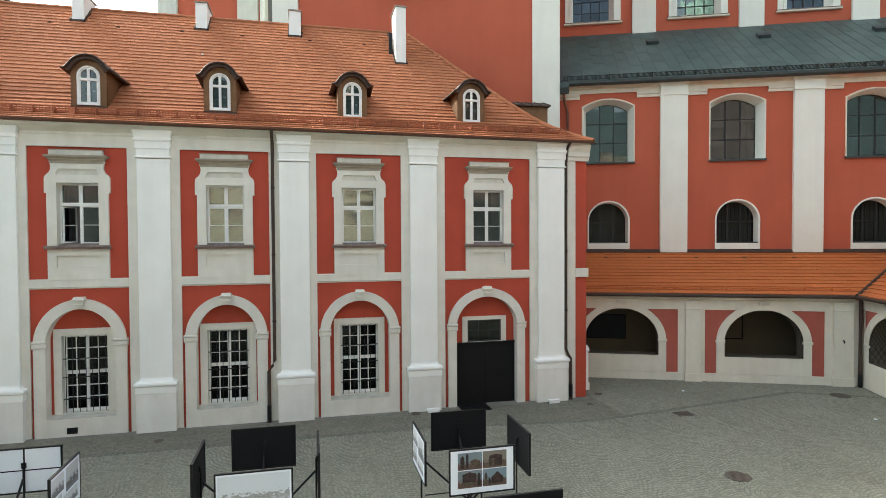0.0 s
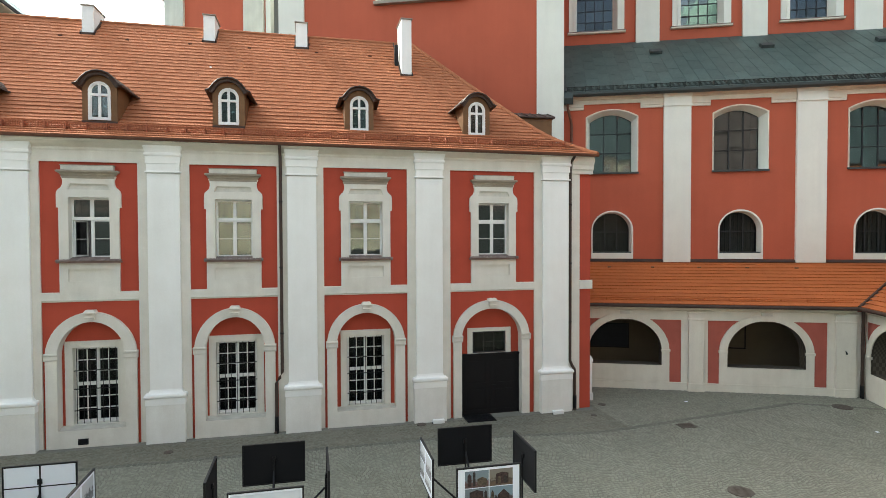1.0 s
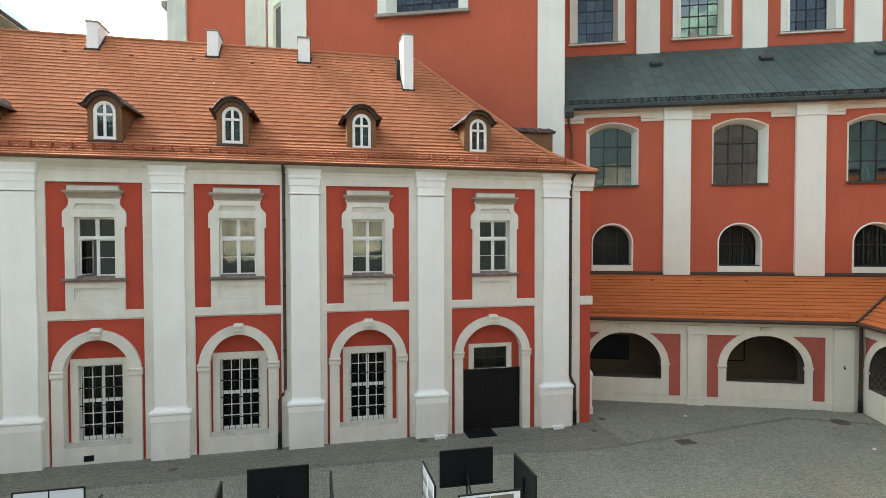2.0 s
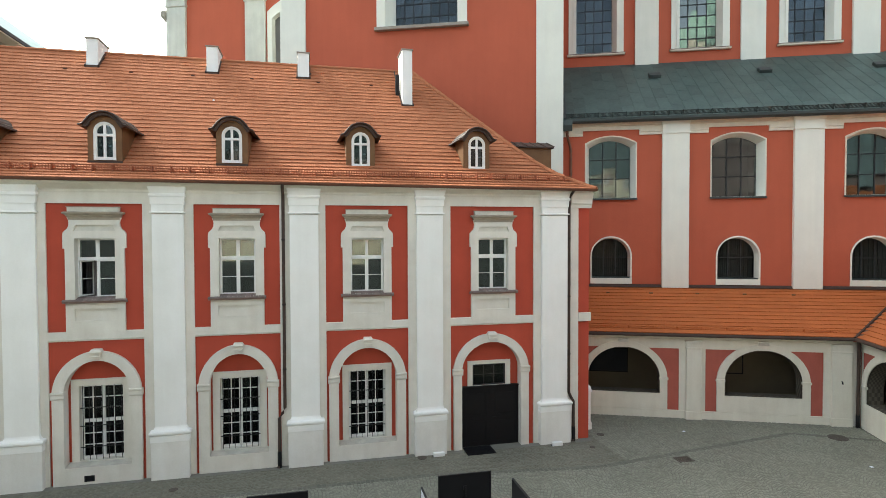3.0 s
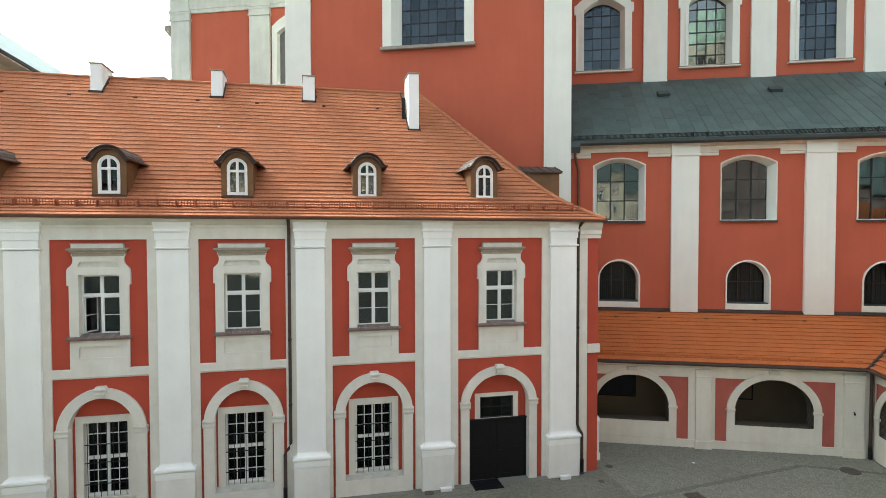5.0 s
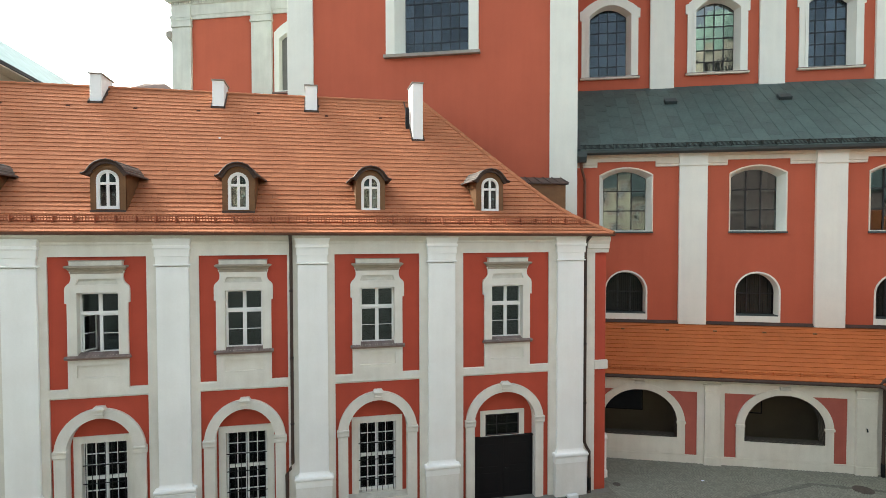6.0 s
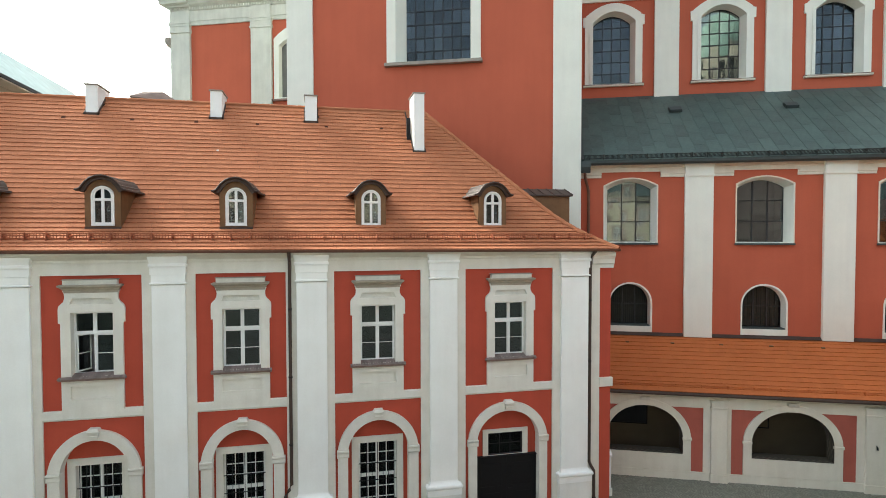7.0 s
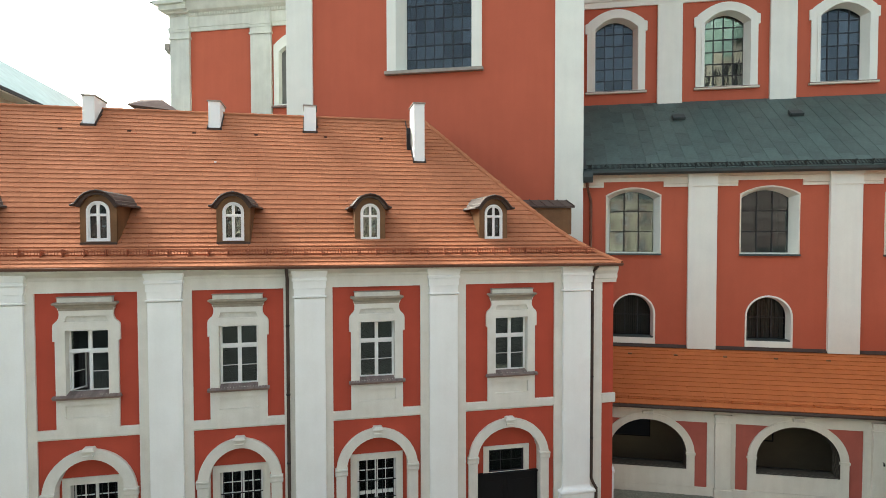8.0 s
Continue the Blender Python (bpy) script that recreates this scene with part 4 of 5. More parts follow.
# clerestory
CL = [9.99, 15.59, 21.14, 26.7]
holes, todo = [], []
for c in CL:
    f = segment(c + 0.02, 1.12, 17.84, 21.2, 0.55)
    holes.append(f)
    sur = [(c - 1.52, 17.80), (c + 1.52, 17.80), (c + 1.52, 21.0), (c + 1.62, 21.0), (c + 1.62, 21.5), (c + 1.45, 21.55)]
    top = [(c + 1.45 * (1 - 2 * i / 14), 21.6 + 0.62 * (1 - (1 - 2 * i / 14) ** 2)) for i in range(15)]
    sur = sur + top + [(c - 1.45, 21.55), (c - 1.62, 21.5), (c - 1.62, 21.0), (c - 1.52, 21.0)]
    g = c + (-0.05, -0.03, -0.05, -0.05)[len(todo)]
    todo.append((f, segment(g - 0.02, 0.98, 17.87, 21.18, 0.46), (g - 1.0, g + 0.96, 17.87, 21.66), sur))
part("clerestory_wall", plate(B(), rect(7.0, 32, 16.0, 26), holes, CLER_V, CLER_V + 0.5), M["church_red"], church, "salmon-red clerestory wall")
for k, (f, b, g, sur) in enumerate(todo):
    w = church_window("clerestory_window", f, b, CLER_V, 0.42, g, 4, 6, surround=sur, out=0.10, label="tall leaded window in an eared cream surround", pane="pane_clear" if k == 1 else "pane_old")
    c = CL[k]
    grow = segment(c + 0.02, 1.27, 17.81, 21.22, 0.60)
    part("inner_band", plate(B(), grow, [f], CLER_V - 0.15, CLER_V - 0.10), M["cream"], w)
    part("window_ledge", box(B(), c - 1.60, c + 1.60, CLER_V - 0.20, CLER_V + 0.05, 17.69, 17.79, 0.02), M["warm"], w)
    part("ledge_flashing", box(B(), c - 1.62, c + 1.62, CLER_V - 0.23, CLER_V - 0.01, 17.792, 17.808), M["sill"], w)
for p0, p1 in ((12.12, 13.38), (17.67, 18.93), (23.2, 24.5)):
    part("pilaster", box(B(), p0, p1, CLER_V - 0.18, CLER_V, 16.9, 22.3, 0.015), M["cream"], church)
part("entablature", moulding(B(), 7.0, 32, [(CLER_V, 22.32), (CLER_V - 0.12, 22.32), (CLER_V - 0.14, 22.6), (CLER_V - 0.2, 22.65), (CLER_V - 0.2, 23.4), (CLER_V - 0.6, 23.9), (CLER_V - 0.65, 24.1), (CLER_V, 24.1)]), M["cream"], church)
part("nave_roof", moulding(B(), -17.5, 32, [(LEFT_V - 0.8, 24.15), (22, 31), (29, 24.15)]), M["copper_edge"], church)

# transept: the big plain wall with its great window
f = segment(1.18, 1.80, 17.76, 23.2, 0.9)
part("transept_wall", plate(B(), rect(-6.0, 7.93, -0.1, 27), [f], TOWER_V, TOWER_V + 0.6), M["church_red"], church, "tall salmon-red transept wall")
bm = B()
box(bm, -6.0, -5.5, TOWER_V + 0.6, 22, -0.1, 27), box(bm, 7.43, 7.93, TOWER_V + 0.6, 22, -0.1, 27)
part("transept_wall", bm, M["church_red"], church)
for p0, p1 in ((-6.03, -4.77), (6.70, 7.95)):
    part("pilaster", box(B(), p0, p1, TOWER_V - 0.12, TOWER_V, 0.0, 27, 0.015), M["cream"], church, "cream corner pilaster")
# unseen cream facing on the side wall, added to whiten its mirrored image
part("pilaster", box(B(), -6.12, -6.0, TOWER_V - 0.1, 15.35, 0.0, 27), M["cream"], church)
w = church_window("transept_window", f, segment(1.28, 1.55, 17.80, 23.1, 0.8), TOWER_V, 0.75, (-0.28, 2.84, 17.80, 24.2), 7, 10, surround=segment(1.18, 2.24, 17.70, 23.4, 1.1), out=0.10, label="great leaded window in a cream frame")
part("window_ledge", box(B(), -1.15, 3.5, TOWER_V - 0.26, TOWER_V + 0.05, 17.56, 17.72, 0.02), M["stone"], w, "stone ledge")
part("transept_roof", moulding(B(), -6.3, 8.2, [(TOWER_V - 0.4, 27), (16, 31), (23, 27)]), M["copper_edge"], church)

# the nave beyond the transept, with its entablature and corner pilaster
f = segment(-8.1, 1.30, 17.80, 20.9, 0.55)
part("nave_wall", plate(B(), rect(-16.45, -5.0, -0.1, 24.2), [f], LEFT_V, LEFT_V + 0.5), M["church_red"], church)
part("nave_wall", box(B(), -16.45, -15.95, LEFT_V + 0.5, 29, -0.1, 24.2), M["church_red"], church)
nw = part("blind_window", plate(B(), segment(-8.1, 1.62, 17.70, 21.3, 0.8), [f], LEFT_V - 0.10, LEFT_V), M["cream"], church, "blind window recess in a cream surround")
part("reveal", reveal(B(), f, segment(-8.1, 1.24, 17.85, 20.88, 0.52), LEFT_V - 0.10, LEFT_V + 0.22), M["cream"], nw)
part("blind_panel", box(B(), -9.5, -6.7, LEFT_V + 0.22, LEFT_V + 0.3, 17.7, 21.6), M["blind"], nw, "grey plastered blind panel")
part("window_ledge", box(B(), -9.85, -6.35, LEFT_V - 0.2, LEFT_V + 0.05, 17.60, 17.72, 0.02), M["sill"], church)
for p0, p1 in ((-16.52, -15.22), (-11.16, -9.84)):
    post = part("pilaster", box(B(), p0, p1, LEFT_V - 0.2, LEFT_V, 0.0, 22.0, 0.015), M["weathered"], church)
    bm = B()
    for z0, z1, k in ((22.0, 22.12, 0.05), (22.12, 22.40, 0.01), (22.40, 22.55, 0.04), (22.55, 22.68, 0.07), (22.68, 23.5, 0.0)):
        box(bm, p0 - k, p1 + k, LEFT_V - 0.22 - k, LEFT_V + 0.2, z0, z1)
    part("capital", bm, M["weathered"], post)
prof = [(LEFT_V, 22.45), (LEFT_V - 0.10, 22.45), (LEFT_V - 0.12, 22.66), (LEFT_V - 0.16, 22.70), (LEFT_V - 0.16, 23.30), (LEFT_V - 0.24, 23.34), (LEFT_V - 0.24, 23.50), (LEFT_V - 0.45, 23.62), (LEFT_V - 0.62, 23.92), (LEFT_V - 0.66, 24.12), (LEFT_V, 24.12)]
part("entablature", moulding(B(), -16.5, -5.8, prof), M["weathered"], church, "cream moulded entablature with dentils")
bm = B()
u = -16.4
while u < -6.0:
    box(bm, u, u + 0.09, LEFT_V - 0.30, LEFT_V - 0.2, 23.36, 23.49)
    u += 0.17
part("dentil_course", bm, M["weathered"], church, "", "stuff")
bm = B()
for z0, z1, k in ((23.5, 23.65, 0.2), (23.65, 23.95, 0.45), (23.95, 24.15, 0.65)):
    box(bm, -16.5 - k, -15.2 + 0.1, LEFT_V - 0.25 - k, LEFT_V + 4, z0, z1)
part("cornice_return", bm, M["weathered"], church)
part("cornice_flashing", box(B(), -17.2, -5.8, LEFT_V - 0.72, LEFT_V, 24.15, 24.22), M["copper"], church)
bm = B()
for (xa, va), z in (((-16.62, 0.12), 21.1), ((-16.83, 0.3), 21.4), ((-16.83, 0.3), 21.76)):
    ring = [bm.verts.new(p) for p in ((xa, LEFT_V - va, z), (-16.5, LEFT_V - va, z), (-16.5, LEFT_V + 0.1, z), (xa, LEFT_V + 0.1, z))]
    if z > 21.2:
        for i in range(4):
            bm.faces.new((low[i], low[(i + 1) % 4], ring[(i + 1) % 4], ring[i]))
    else:
        bm.faces.new(ring[::-1])
    low = ring
bm.faces.new(low)
part("wall_bracket", bm, M["stone"], church, "small grey bracket on the corner")

# ---- cloister walk in front of the aisle ----
cloister = thing("cloister_walk", "low arcaded cloister walk with bright clay roof, red panels and parapets", "arcade", (13, 8.3, 0), TURN)
CV = 6.65
ARCHES = [4.93, 10.31, 15.69]


def c_arch(c, hw=1.44, rise=1.28):
    return arch(c, hw, 1.0, 1.60, rise, 28)


holes = [c_arch(c) for c in ARCHES]
part("wall", plate(B(), rect(3.2, 19.3, -0.1, 3.45), holes, CV, CV + 0.55), M["cloister_red"], cloister, "faded red panels between arches")
CP = [(2.0, 2.6), (7.38, 7.96), (12.76, 13.34), (18.15, 18.86)]
for (a, b), (a2, b2) in zip(CP, CP[1:]):
    for e0, e1 in ((b, b + 0.18), (a2 - 0.26, a2)):
        part("lisene", box(B(), e0, e1, CV - 0.04, CV, 0.05, 2.86), M["dingy"], cloister)
for a, b in CP[1:]:
    post = part("pilaster", box(B(), a, b, CV - 0.17, CV, 0.3, 2.9, 0.012), M["dingy"], cloister, "cream plaster pilaster")
    bm = box(B(), a - 0.03, b + 0.03, CV - 0.20, CV, 2.88, 2.94, 0.012)
    box(bm, a - 0.005, b + 0.005, CV - 0.18, CV, 2.94, 3.14), box(bm, a - 0.04, b + 0.04, CV - 0.22, CV, 3.14, 3.21, 0.012)
    part("capital", bm, M["dingy"], post)
    part("plinth", box(B(), a - 0.03, b + 0.03, CV - 0.21, CV, -0.03, 0.32, 0.01), M["dingy"], post)
for c in ARCHES:
    s = part("arch_surround", plate(B(), [(x, z) for x, z in arch(c, 1.74, 0.33, 1.60, 1.53, 28)], [c_arch(c)], CV - 0.075, CV), M["dingy"], cloister, "off-white arch with plain parapet")
    for sx in (-1, 1):
        a, b = sorted((c + sx * 1.42, c + sx * 1.77))
        part("impost", box(B(), a, b, CV - 0.11, CV, 1.56, 1.66, 0.01), M["dingy"], s)
    part("keystone", box(B(), c - 0.20, c + 0.20, CV - 0.13, CV, 3.08, 3.22, 0.015), M["hood_cap"], s)
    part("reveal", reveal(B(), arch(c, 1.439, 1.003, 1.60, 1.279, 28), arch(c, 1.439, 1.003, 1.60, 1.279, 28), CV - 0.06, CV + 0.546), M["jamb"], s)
    lat = B()
    n = 26
    for i in range(n):
        a0 = math.pi * i / n
        for j in range(5):
            if (i + j) % 2 == 0:
                pts = [(c + 1.436 * math.cos(a0 + da), CV + 0.03 + 0.10 * (j + dj), 1.60 + 1.276 * math.sin(a0 + da)) for da, dj in ((0, 0), (math.pi / n, 0), (math.pi / n, 1), (0, 1))]
                lat.faces.new([lat.verts.new(p) for p in pts])
    for sx in (-1, 1):
        for i in range(4):
            for j in range(5):
                if (i + j) % 2:
                    lat.faces.new([lat.verts.new((c + sx * 1.436, CV + 0.03 + 0.10 * (j + dj), 1.0 + 0.15 * (i + di))) for di, dj in ((0, 0), (1, 0), (1, 1), (0, 1))])
    for i in range(26):
        for j in range(2):
            if (i + j) % 2:
                lat.faces.new([lat.verts.new((c - 1.43 + 0.11 * (i + di), CV - 0.03 + 0.11 * (j + dj), 1.006)) for di, dj in ((0, 0), (1, 0), (1, 1), (0, 1))])
    part("painted_chequer", lat, M["chequer"], s, "pale painted chequer in the arch")
bm = moulding(B(), 3.2, 18.9, [(CV, 2.86), (CV - 0.05, 2.86), (CV - 0.05, 3.24), (CV - 0.10, 3.28), (CV - 0.10, 3.34), (CV - 0.22, 3.40), (CV - 0.24, 3.46), (CV, 3.46)])
part("cornice", bm, M["dingy"], cloister)
part("base_course", box(B(), 3.2, 18.9, CV - 0.07, CV, -0.05, 0.32, 0.01), M["dingy"], cloister)
bm = B()
box(bm, 3.2, 22.5, CV + 0.55, AISLE_V - 0.05, -0.05, 0.02)
part("walk_floor", bm, M["paving"], cloister)
part("back_wall", box(B(), 3.2, 24, AISLE_V - 0.12, AISLE_V - 0.004, 0, 3.5), M["passage"], cloister, "ochre plaster back wall of the walk")
part("end_wall", box(B(), 3.0, 3.2, CV, AISLE_V, 0, 3.46), M["passage"], cloister)
part("vault", box(B(), 3.2, 24, CV + 0.55, AISLE_V - 0.12, 3.2, 3.3), M["passage"], cloister)
# roof over the walk and over the wing that turns towards the court
E0, E1 = (CV - 0.36, 3.52), (AISLE_V - 0.02, 5.06)
WING_U = 19.25
croof = part("roof", moulding(B(), 3.0, 24, [(E0[0], E0[1] - 0.03), (E0[0], E0[1] - 0.09), (E1[0], E1[1] - 0.2), (E1[0], E1[1] - 0.03)]), M["gutter"], cloister, "bright orange clay-tiled lean-to roof")
part("gutter", tube(B(), [(3.0, E0[0] - 0.04, E0[1] - 0.06), (WING_U - 0.3, E0[0] - 0.04, E0[1] - 0.06)], 0.065, 10), M["brown_dark"], cloister, "dark gutter")
part("snow_bar", tube(B(), [(3.0, E0[0] + 0.32, E0[1] + 0.22), (18.8, E0[0] + 0.32, E0[1] + 0.22)], 0.02, 6), M["tile_new"], cloister)
part("wall_flashing", moulding(B(), 7.0, 24, [(E1[0] - 0.14, E1[1] + 0.0), (E1[0] - 0.14, E1[1] + 0.02), (E1[0] + 0.02, E1[1] + 0.13), (E1[0] + 0.02, E1[1])]), M["brown_dark"], cloister)
u = 8.6
while u < 18.5:
    part("guard_bracket", box(B(), u, u + 0.03, E0[0] + 0.28, E0[0] + 0.36, E0[1] + 0.10, E0[1] + 0.25), M["tile_new"], cloister)
    u += 0.95
for u in (10.0, 11.9, 13.9, 15.9, 17.9):
    part("vent_tile", box(B(), u - 0.08, u + 0.08, 9.40, 9.5, 4.80, 4.87, 0.015), M["brown"], cloister)

wing = thing("cloister_wing", "arcaded wing returning from the cloister, orange clay roof, white parapet", "arcade", (20.5, 2, 0), TURN)


def turned(bm):
    """Turns a wall built along x at y = 0 so that it runs from the inner corner towards the court and faces the cloister."""
    bmesh.ops.transform(bm, matrix=Matrix(((0, 1, 0, WING_U), (-1, 0, 0, CV - 0.1), (0, 0, 1, 0), (0, 0, 0, 1))), verts=bm.verts)
    return bm


wa = [2.12, 7.5]
part("wall", turned(plate(B(), rect(0, 14, -0.1, 3.45), [c_arch(c, 1.75, 1.35) for c in wa], 0, 0.55)), M["cloister_red"], wing)
for c in wa:
    s = part("arch_surround", turned(plate(B(), arch(c, 2.07, 0.0, 1.60, 1.62, 28), [c_arch(c, 1.75, 1.35)], -0.075, 0)), M["dingy"], wing, "off-white arch with plain parapet")
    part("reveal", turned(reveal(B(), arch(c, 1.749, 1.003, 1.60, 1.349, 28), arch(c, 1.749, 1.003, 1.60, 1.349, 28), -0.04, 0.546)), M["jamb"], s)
    lat = B()
    for i in range(46):
        for j in range(8):
            if (i + j) % 2 == 0:
                lat.faces.new([lat.verts.new((c + 1.746 * math.cos(math.pi * (i + di) / 46), 0.03 + 0.064 * (j + dj), 1.60 + 1.346 * math.sin(math.pi * (i + di) / 46))) for di, dj in ((0, 0), (1, 0), (1, 1), (0, 1))])
    for sx in (-1, 1):
        a, b = sorted((c + sx * 1.73, c + sx * 2.10))
        part("impost", turned(box(B(), a, b, -0.11, 0, 1.56, 1.66, 0.01)), M["dingy"], s)
        for i in range(4):
            for j in range(5):
                if (i + j) % 2:
                    lat.faces.new([lat.verts.new((c + sx * 1.746, 0.03 + 0.10 * (j + dj), 1.0 + 0.15 * (i + di))) for di, dj in ((0, 0), (1, 0), (1, 1), (0, 1))])
    for i in range(26):
        for j in range(2):
            if (i + j) % 2:
                lat.faces.new([lat.verts.new((c - 1.69 + 0.13 * (i + di), -0.02 + 0.11 * (j + dj), 1.006)) for di, dj in ((0, 0), (1, 0), (1, 1), (0, 1))])
    part("painted_chequer", turned(lat), M["chequer"], s)
part("cornice", turned(moulding(B(), 0, 14, [(0, 2.95), (-0.05, 2.95), (-0.05, 3.24), (-0.10, 3.28), (-0.10, 3.34), (-0.22, 3.40), (-0.24, 3.46), (0, 3.46)])), M["dingy"], wing)
part("lisene", turned(box(B(), 0, 0.06, -0.04, 0, 0, 2.95)), M["dingy"], wing)
part("lisene", box(B(), 18.86, WING_U - 0.04, CV - 0.06, CV, 0, 3.3), M["dingy"], cloister)
part("back_wall", box(B(), 23.0, 23.2, -8, 11, 0, 3.5), M["passage"], wing)
part("walk_floor", box(B(), WING_U + 0.55, 23.0, -7.4, 6.5, -0.05, 0.02), M["paving"], wing)
bm = B()
vs = [bm.verts.new(p) for p in ((WING_U - 0.36, E0[0], E0[1]), (WING_U - 0.36, -8, E0[1]), (WING_U + 3.45, -8, 5.06), (WING_U + 3.45, 10.1, 5.06))]
ext = bmesh.ops.extrude_face_region(bm, geom=[bm.faces.new(vs)])
bmesh.ops.translate(bm, vec=(0, 0, -0.06), verts=[g for g in ext["geom"] if isinstance(g, bmesh.types.BMVert)])
wroof = part("roof", bm, M["gutter"], wing)
part("valley_flashing", tube(B(), [(WING_U - 0.42, E0[0] - 0.02, E0[1] + 0.0), (WING_U + 3.4, E1[0], 5.10)], 0.06, 6), M["brown_dark"], wing, "dark metal valley")
part("gutter", tube(B(), [(WING_U - 0.42, E0[0], E0[1] - 0.06), (WING_U - 0.42, -8, E0[1] - 0.06)], 0.065, 10), M["brown_dark"], wing)
pipe = part("downspout", tube(B(), [(WING_U - 0.22, CV - 0.26, 3.42), (WING_U - 0.2, CV - 0.22, 3.2), (WING_U - 0.2, CV - 0.2, 0.05)], 0.06, 10), M["brown_dark"], wing, "dark downspout in the inner corner")
part("standpipe", tube(B(), [(WING_U - 0.2, CV - 0.2, 0.0), (WING_U - 0.2, CV - 0.2, 0.5)], 0.07, 10), M["iron"], pipe)

lamp = thing("wall_lamp", "small dark lamp on the cloister's corner pilaster", "lamp", (18.48, CV - 0.2, 1.72), TURN)
part("bracket", tube(B(), [(18.48, CV - 0.17, 1.78), (18.48, CV - 0.23, 1.78), (18.48, CV - 0.25, 1.74)], 0.018), M["iron"], lamp)
part("shade", tube(B(), [(18.48, CV - 0.25, 1.75), (18.48, CV - 0.25, 1.68)], 0.03, 10), M["iron"], lamp)

# notice boards on the wall of the walk
for a, b, z0, z1, field in ((9.2, 10.95, 1.05, 2.2, "slate"), (15.1, 16.0, 1.15, 2.25, "passage")):
    nb = thing("notice_board", "dark framed notice board on the cloister wall" if field == "slate" else "thin dark picture frame on the cloister wall", "board", ((a + b) / 2, 9.9, z0), TURN, "boards in the cloister")
    part("board", box(B(), a + 0.04, b - 0.04, 9.87, 9.925, z0 + 0.04, z1 - 0.04), M[field], nb)
    part("frame", plate(B(), rect(a, b, z0, z1), [rect(a + 0.05, b - 0.05, z0 + 0.05, z1 - 0.05)], 9.85, 9.928), M["iron"], nb)

# ---- gate pier beside the residence's corner ----
pier = thing("gate_pier", "white plastered pier with rounded cap", "pier", (9.72, 1.1, 0))
part("shaft", box(B(), 9.47, 9.95, 0.85, 1.35, -0.03, 1.45, 0.03), M["white"], pier)
part("cap", moulding(B(), 9.45, 9.97, [(0.83, 1.45), (0.83, 1.52), (0.92, 1.63), (1.1, 1.68), (1.28, 1.63), (1.37, 1.52), (1.37, 1.45)]), M["white"], pier)
part("base", box(B(), 9.45, 9.98, 0.82, 1.38, -0.03, 0.28, 0.02), M["white"], pier)

# ---- taller wing at the other end of the residence ----
lw = thing("neighbouring_wing", "taller beige wing with pale sheet-metal roof and dark eaves", "building", (-17, 13, 0))
part("wall", box(B(), -22, -13.3, 7.25, 22, -0.1, 15.8), M["beige"], lw)
bm = B()
vs = [bm.verts.new(p) for p in ((-12.64, 7.1, 15.98), (-12.64, 22.5, 15.98), (-15.6, 22.5, 18.6), (-15.6, 7.1, 18.6))]
f = bm.faces.new(vs)
ext = bmesh.ops.extrude_face_region(bm, geom=[f])
bmesh.ops.translate(bm, vec=(-0.0, 0, -0.10), verts=[g for g in ext["geom"] if isinstance(g, bmesh.types.BMVert)])
part("roof", bm, M["zinc"], lw, "pale sheet-metal roof")
part("soffit", box(B(), -13.3, -12.68, 7.2, 22.4, 15.80, 15.88), M["warm"], lw)
part("eaves_board", box(B(), -12.70, -12.62, 7.1, 22.5, 15.86, 16.0), M["iron"], lw)

# low roof that shows over the ridge
far = thing("far_house", "far house with a low faded clay roof", "building", (-8.9, 17, 0))
part("wall", box(B(), -9.8, -7.9, 14.5, 18, 0, 16.5), M["beige"], far)
bm = B()
lo = [bm.verts.new(p) for p in ((-9.95, 14.0, 16.70), (-7.5, 14.0, 16.45), (-7.5, 16.5, 16.45), (-9.95, 16.5, 16.70))]
hi = [bm.verts.new(p) for p in ((-9.35, 14.4, 17.02), (-8.35, 14.4, 17.06), (-8.35, 16.1, 17.06), (-9.35, 16.1, 17.02))]
bm.faces.new(hi), bm.faces.new(lo[::-1])
for i in range(4):
    bm.faces.new((lo[i], lo[(i + 1) % 4], hi[(i + 1) % 4], hi[i]))
part("roof", bm, M["far_tile"], far)

# ---- houses behind the court, mirrored in the panes; dark ground and sky-blocking houses are added ----
# dark ground added out of view, so that the panes mirror no bright floor
tagged(part("road", box(B(), -45, 45, -34.2, -22.5, -0.05, 0.012, 0.006), M["dim_street"]), "dark ground added behind the court to darken the panes' reflections", "road", "", "structure")
rear = thing("rear_building", "pale four-storey house with rose window surrounds closing the court", "building", (-1, -38, 0))
part("wall", box(B(), -12, 7, -44, -34, 5.0, 14.5), M["facade"], rear)
# dark lower front: painted shade that keeps the mirrored panes dark
part("ground_storey", box(B(), -12.1, 7.1, -44.1, -33.9, -0.1, 5.0), M["shade_storey"], rear)
part("roof", moulding(B(), -12.6, 7.1, [(-33.4, 14.5), (-39, 22), (-44.6, 14.5)]), M["green_roof"], rear)
part("cornice", moulding(B(), -12.3, 7.05, [(-34, 14.1), (-33.8, 14.1), (-33.5, 14.5), (-34, 14.5)]), M["trim"], rear)


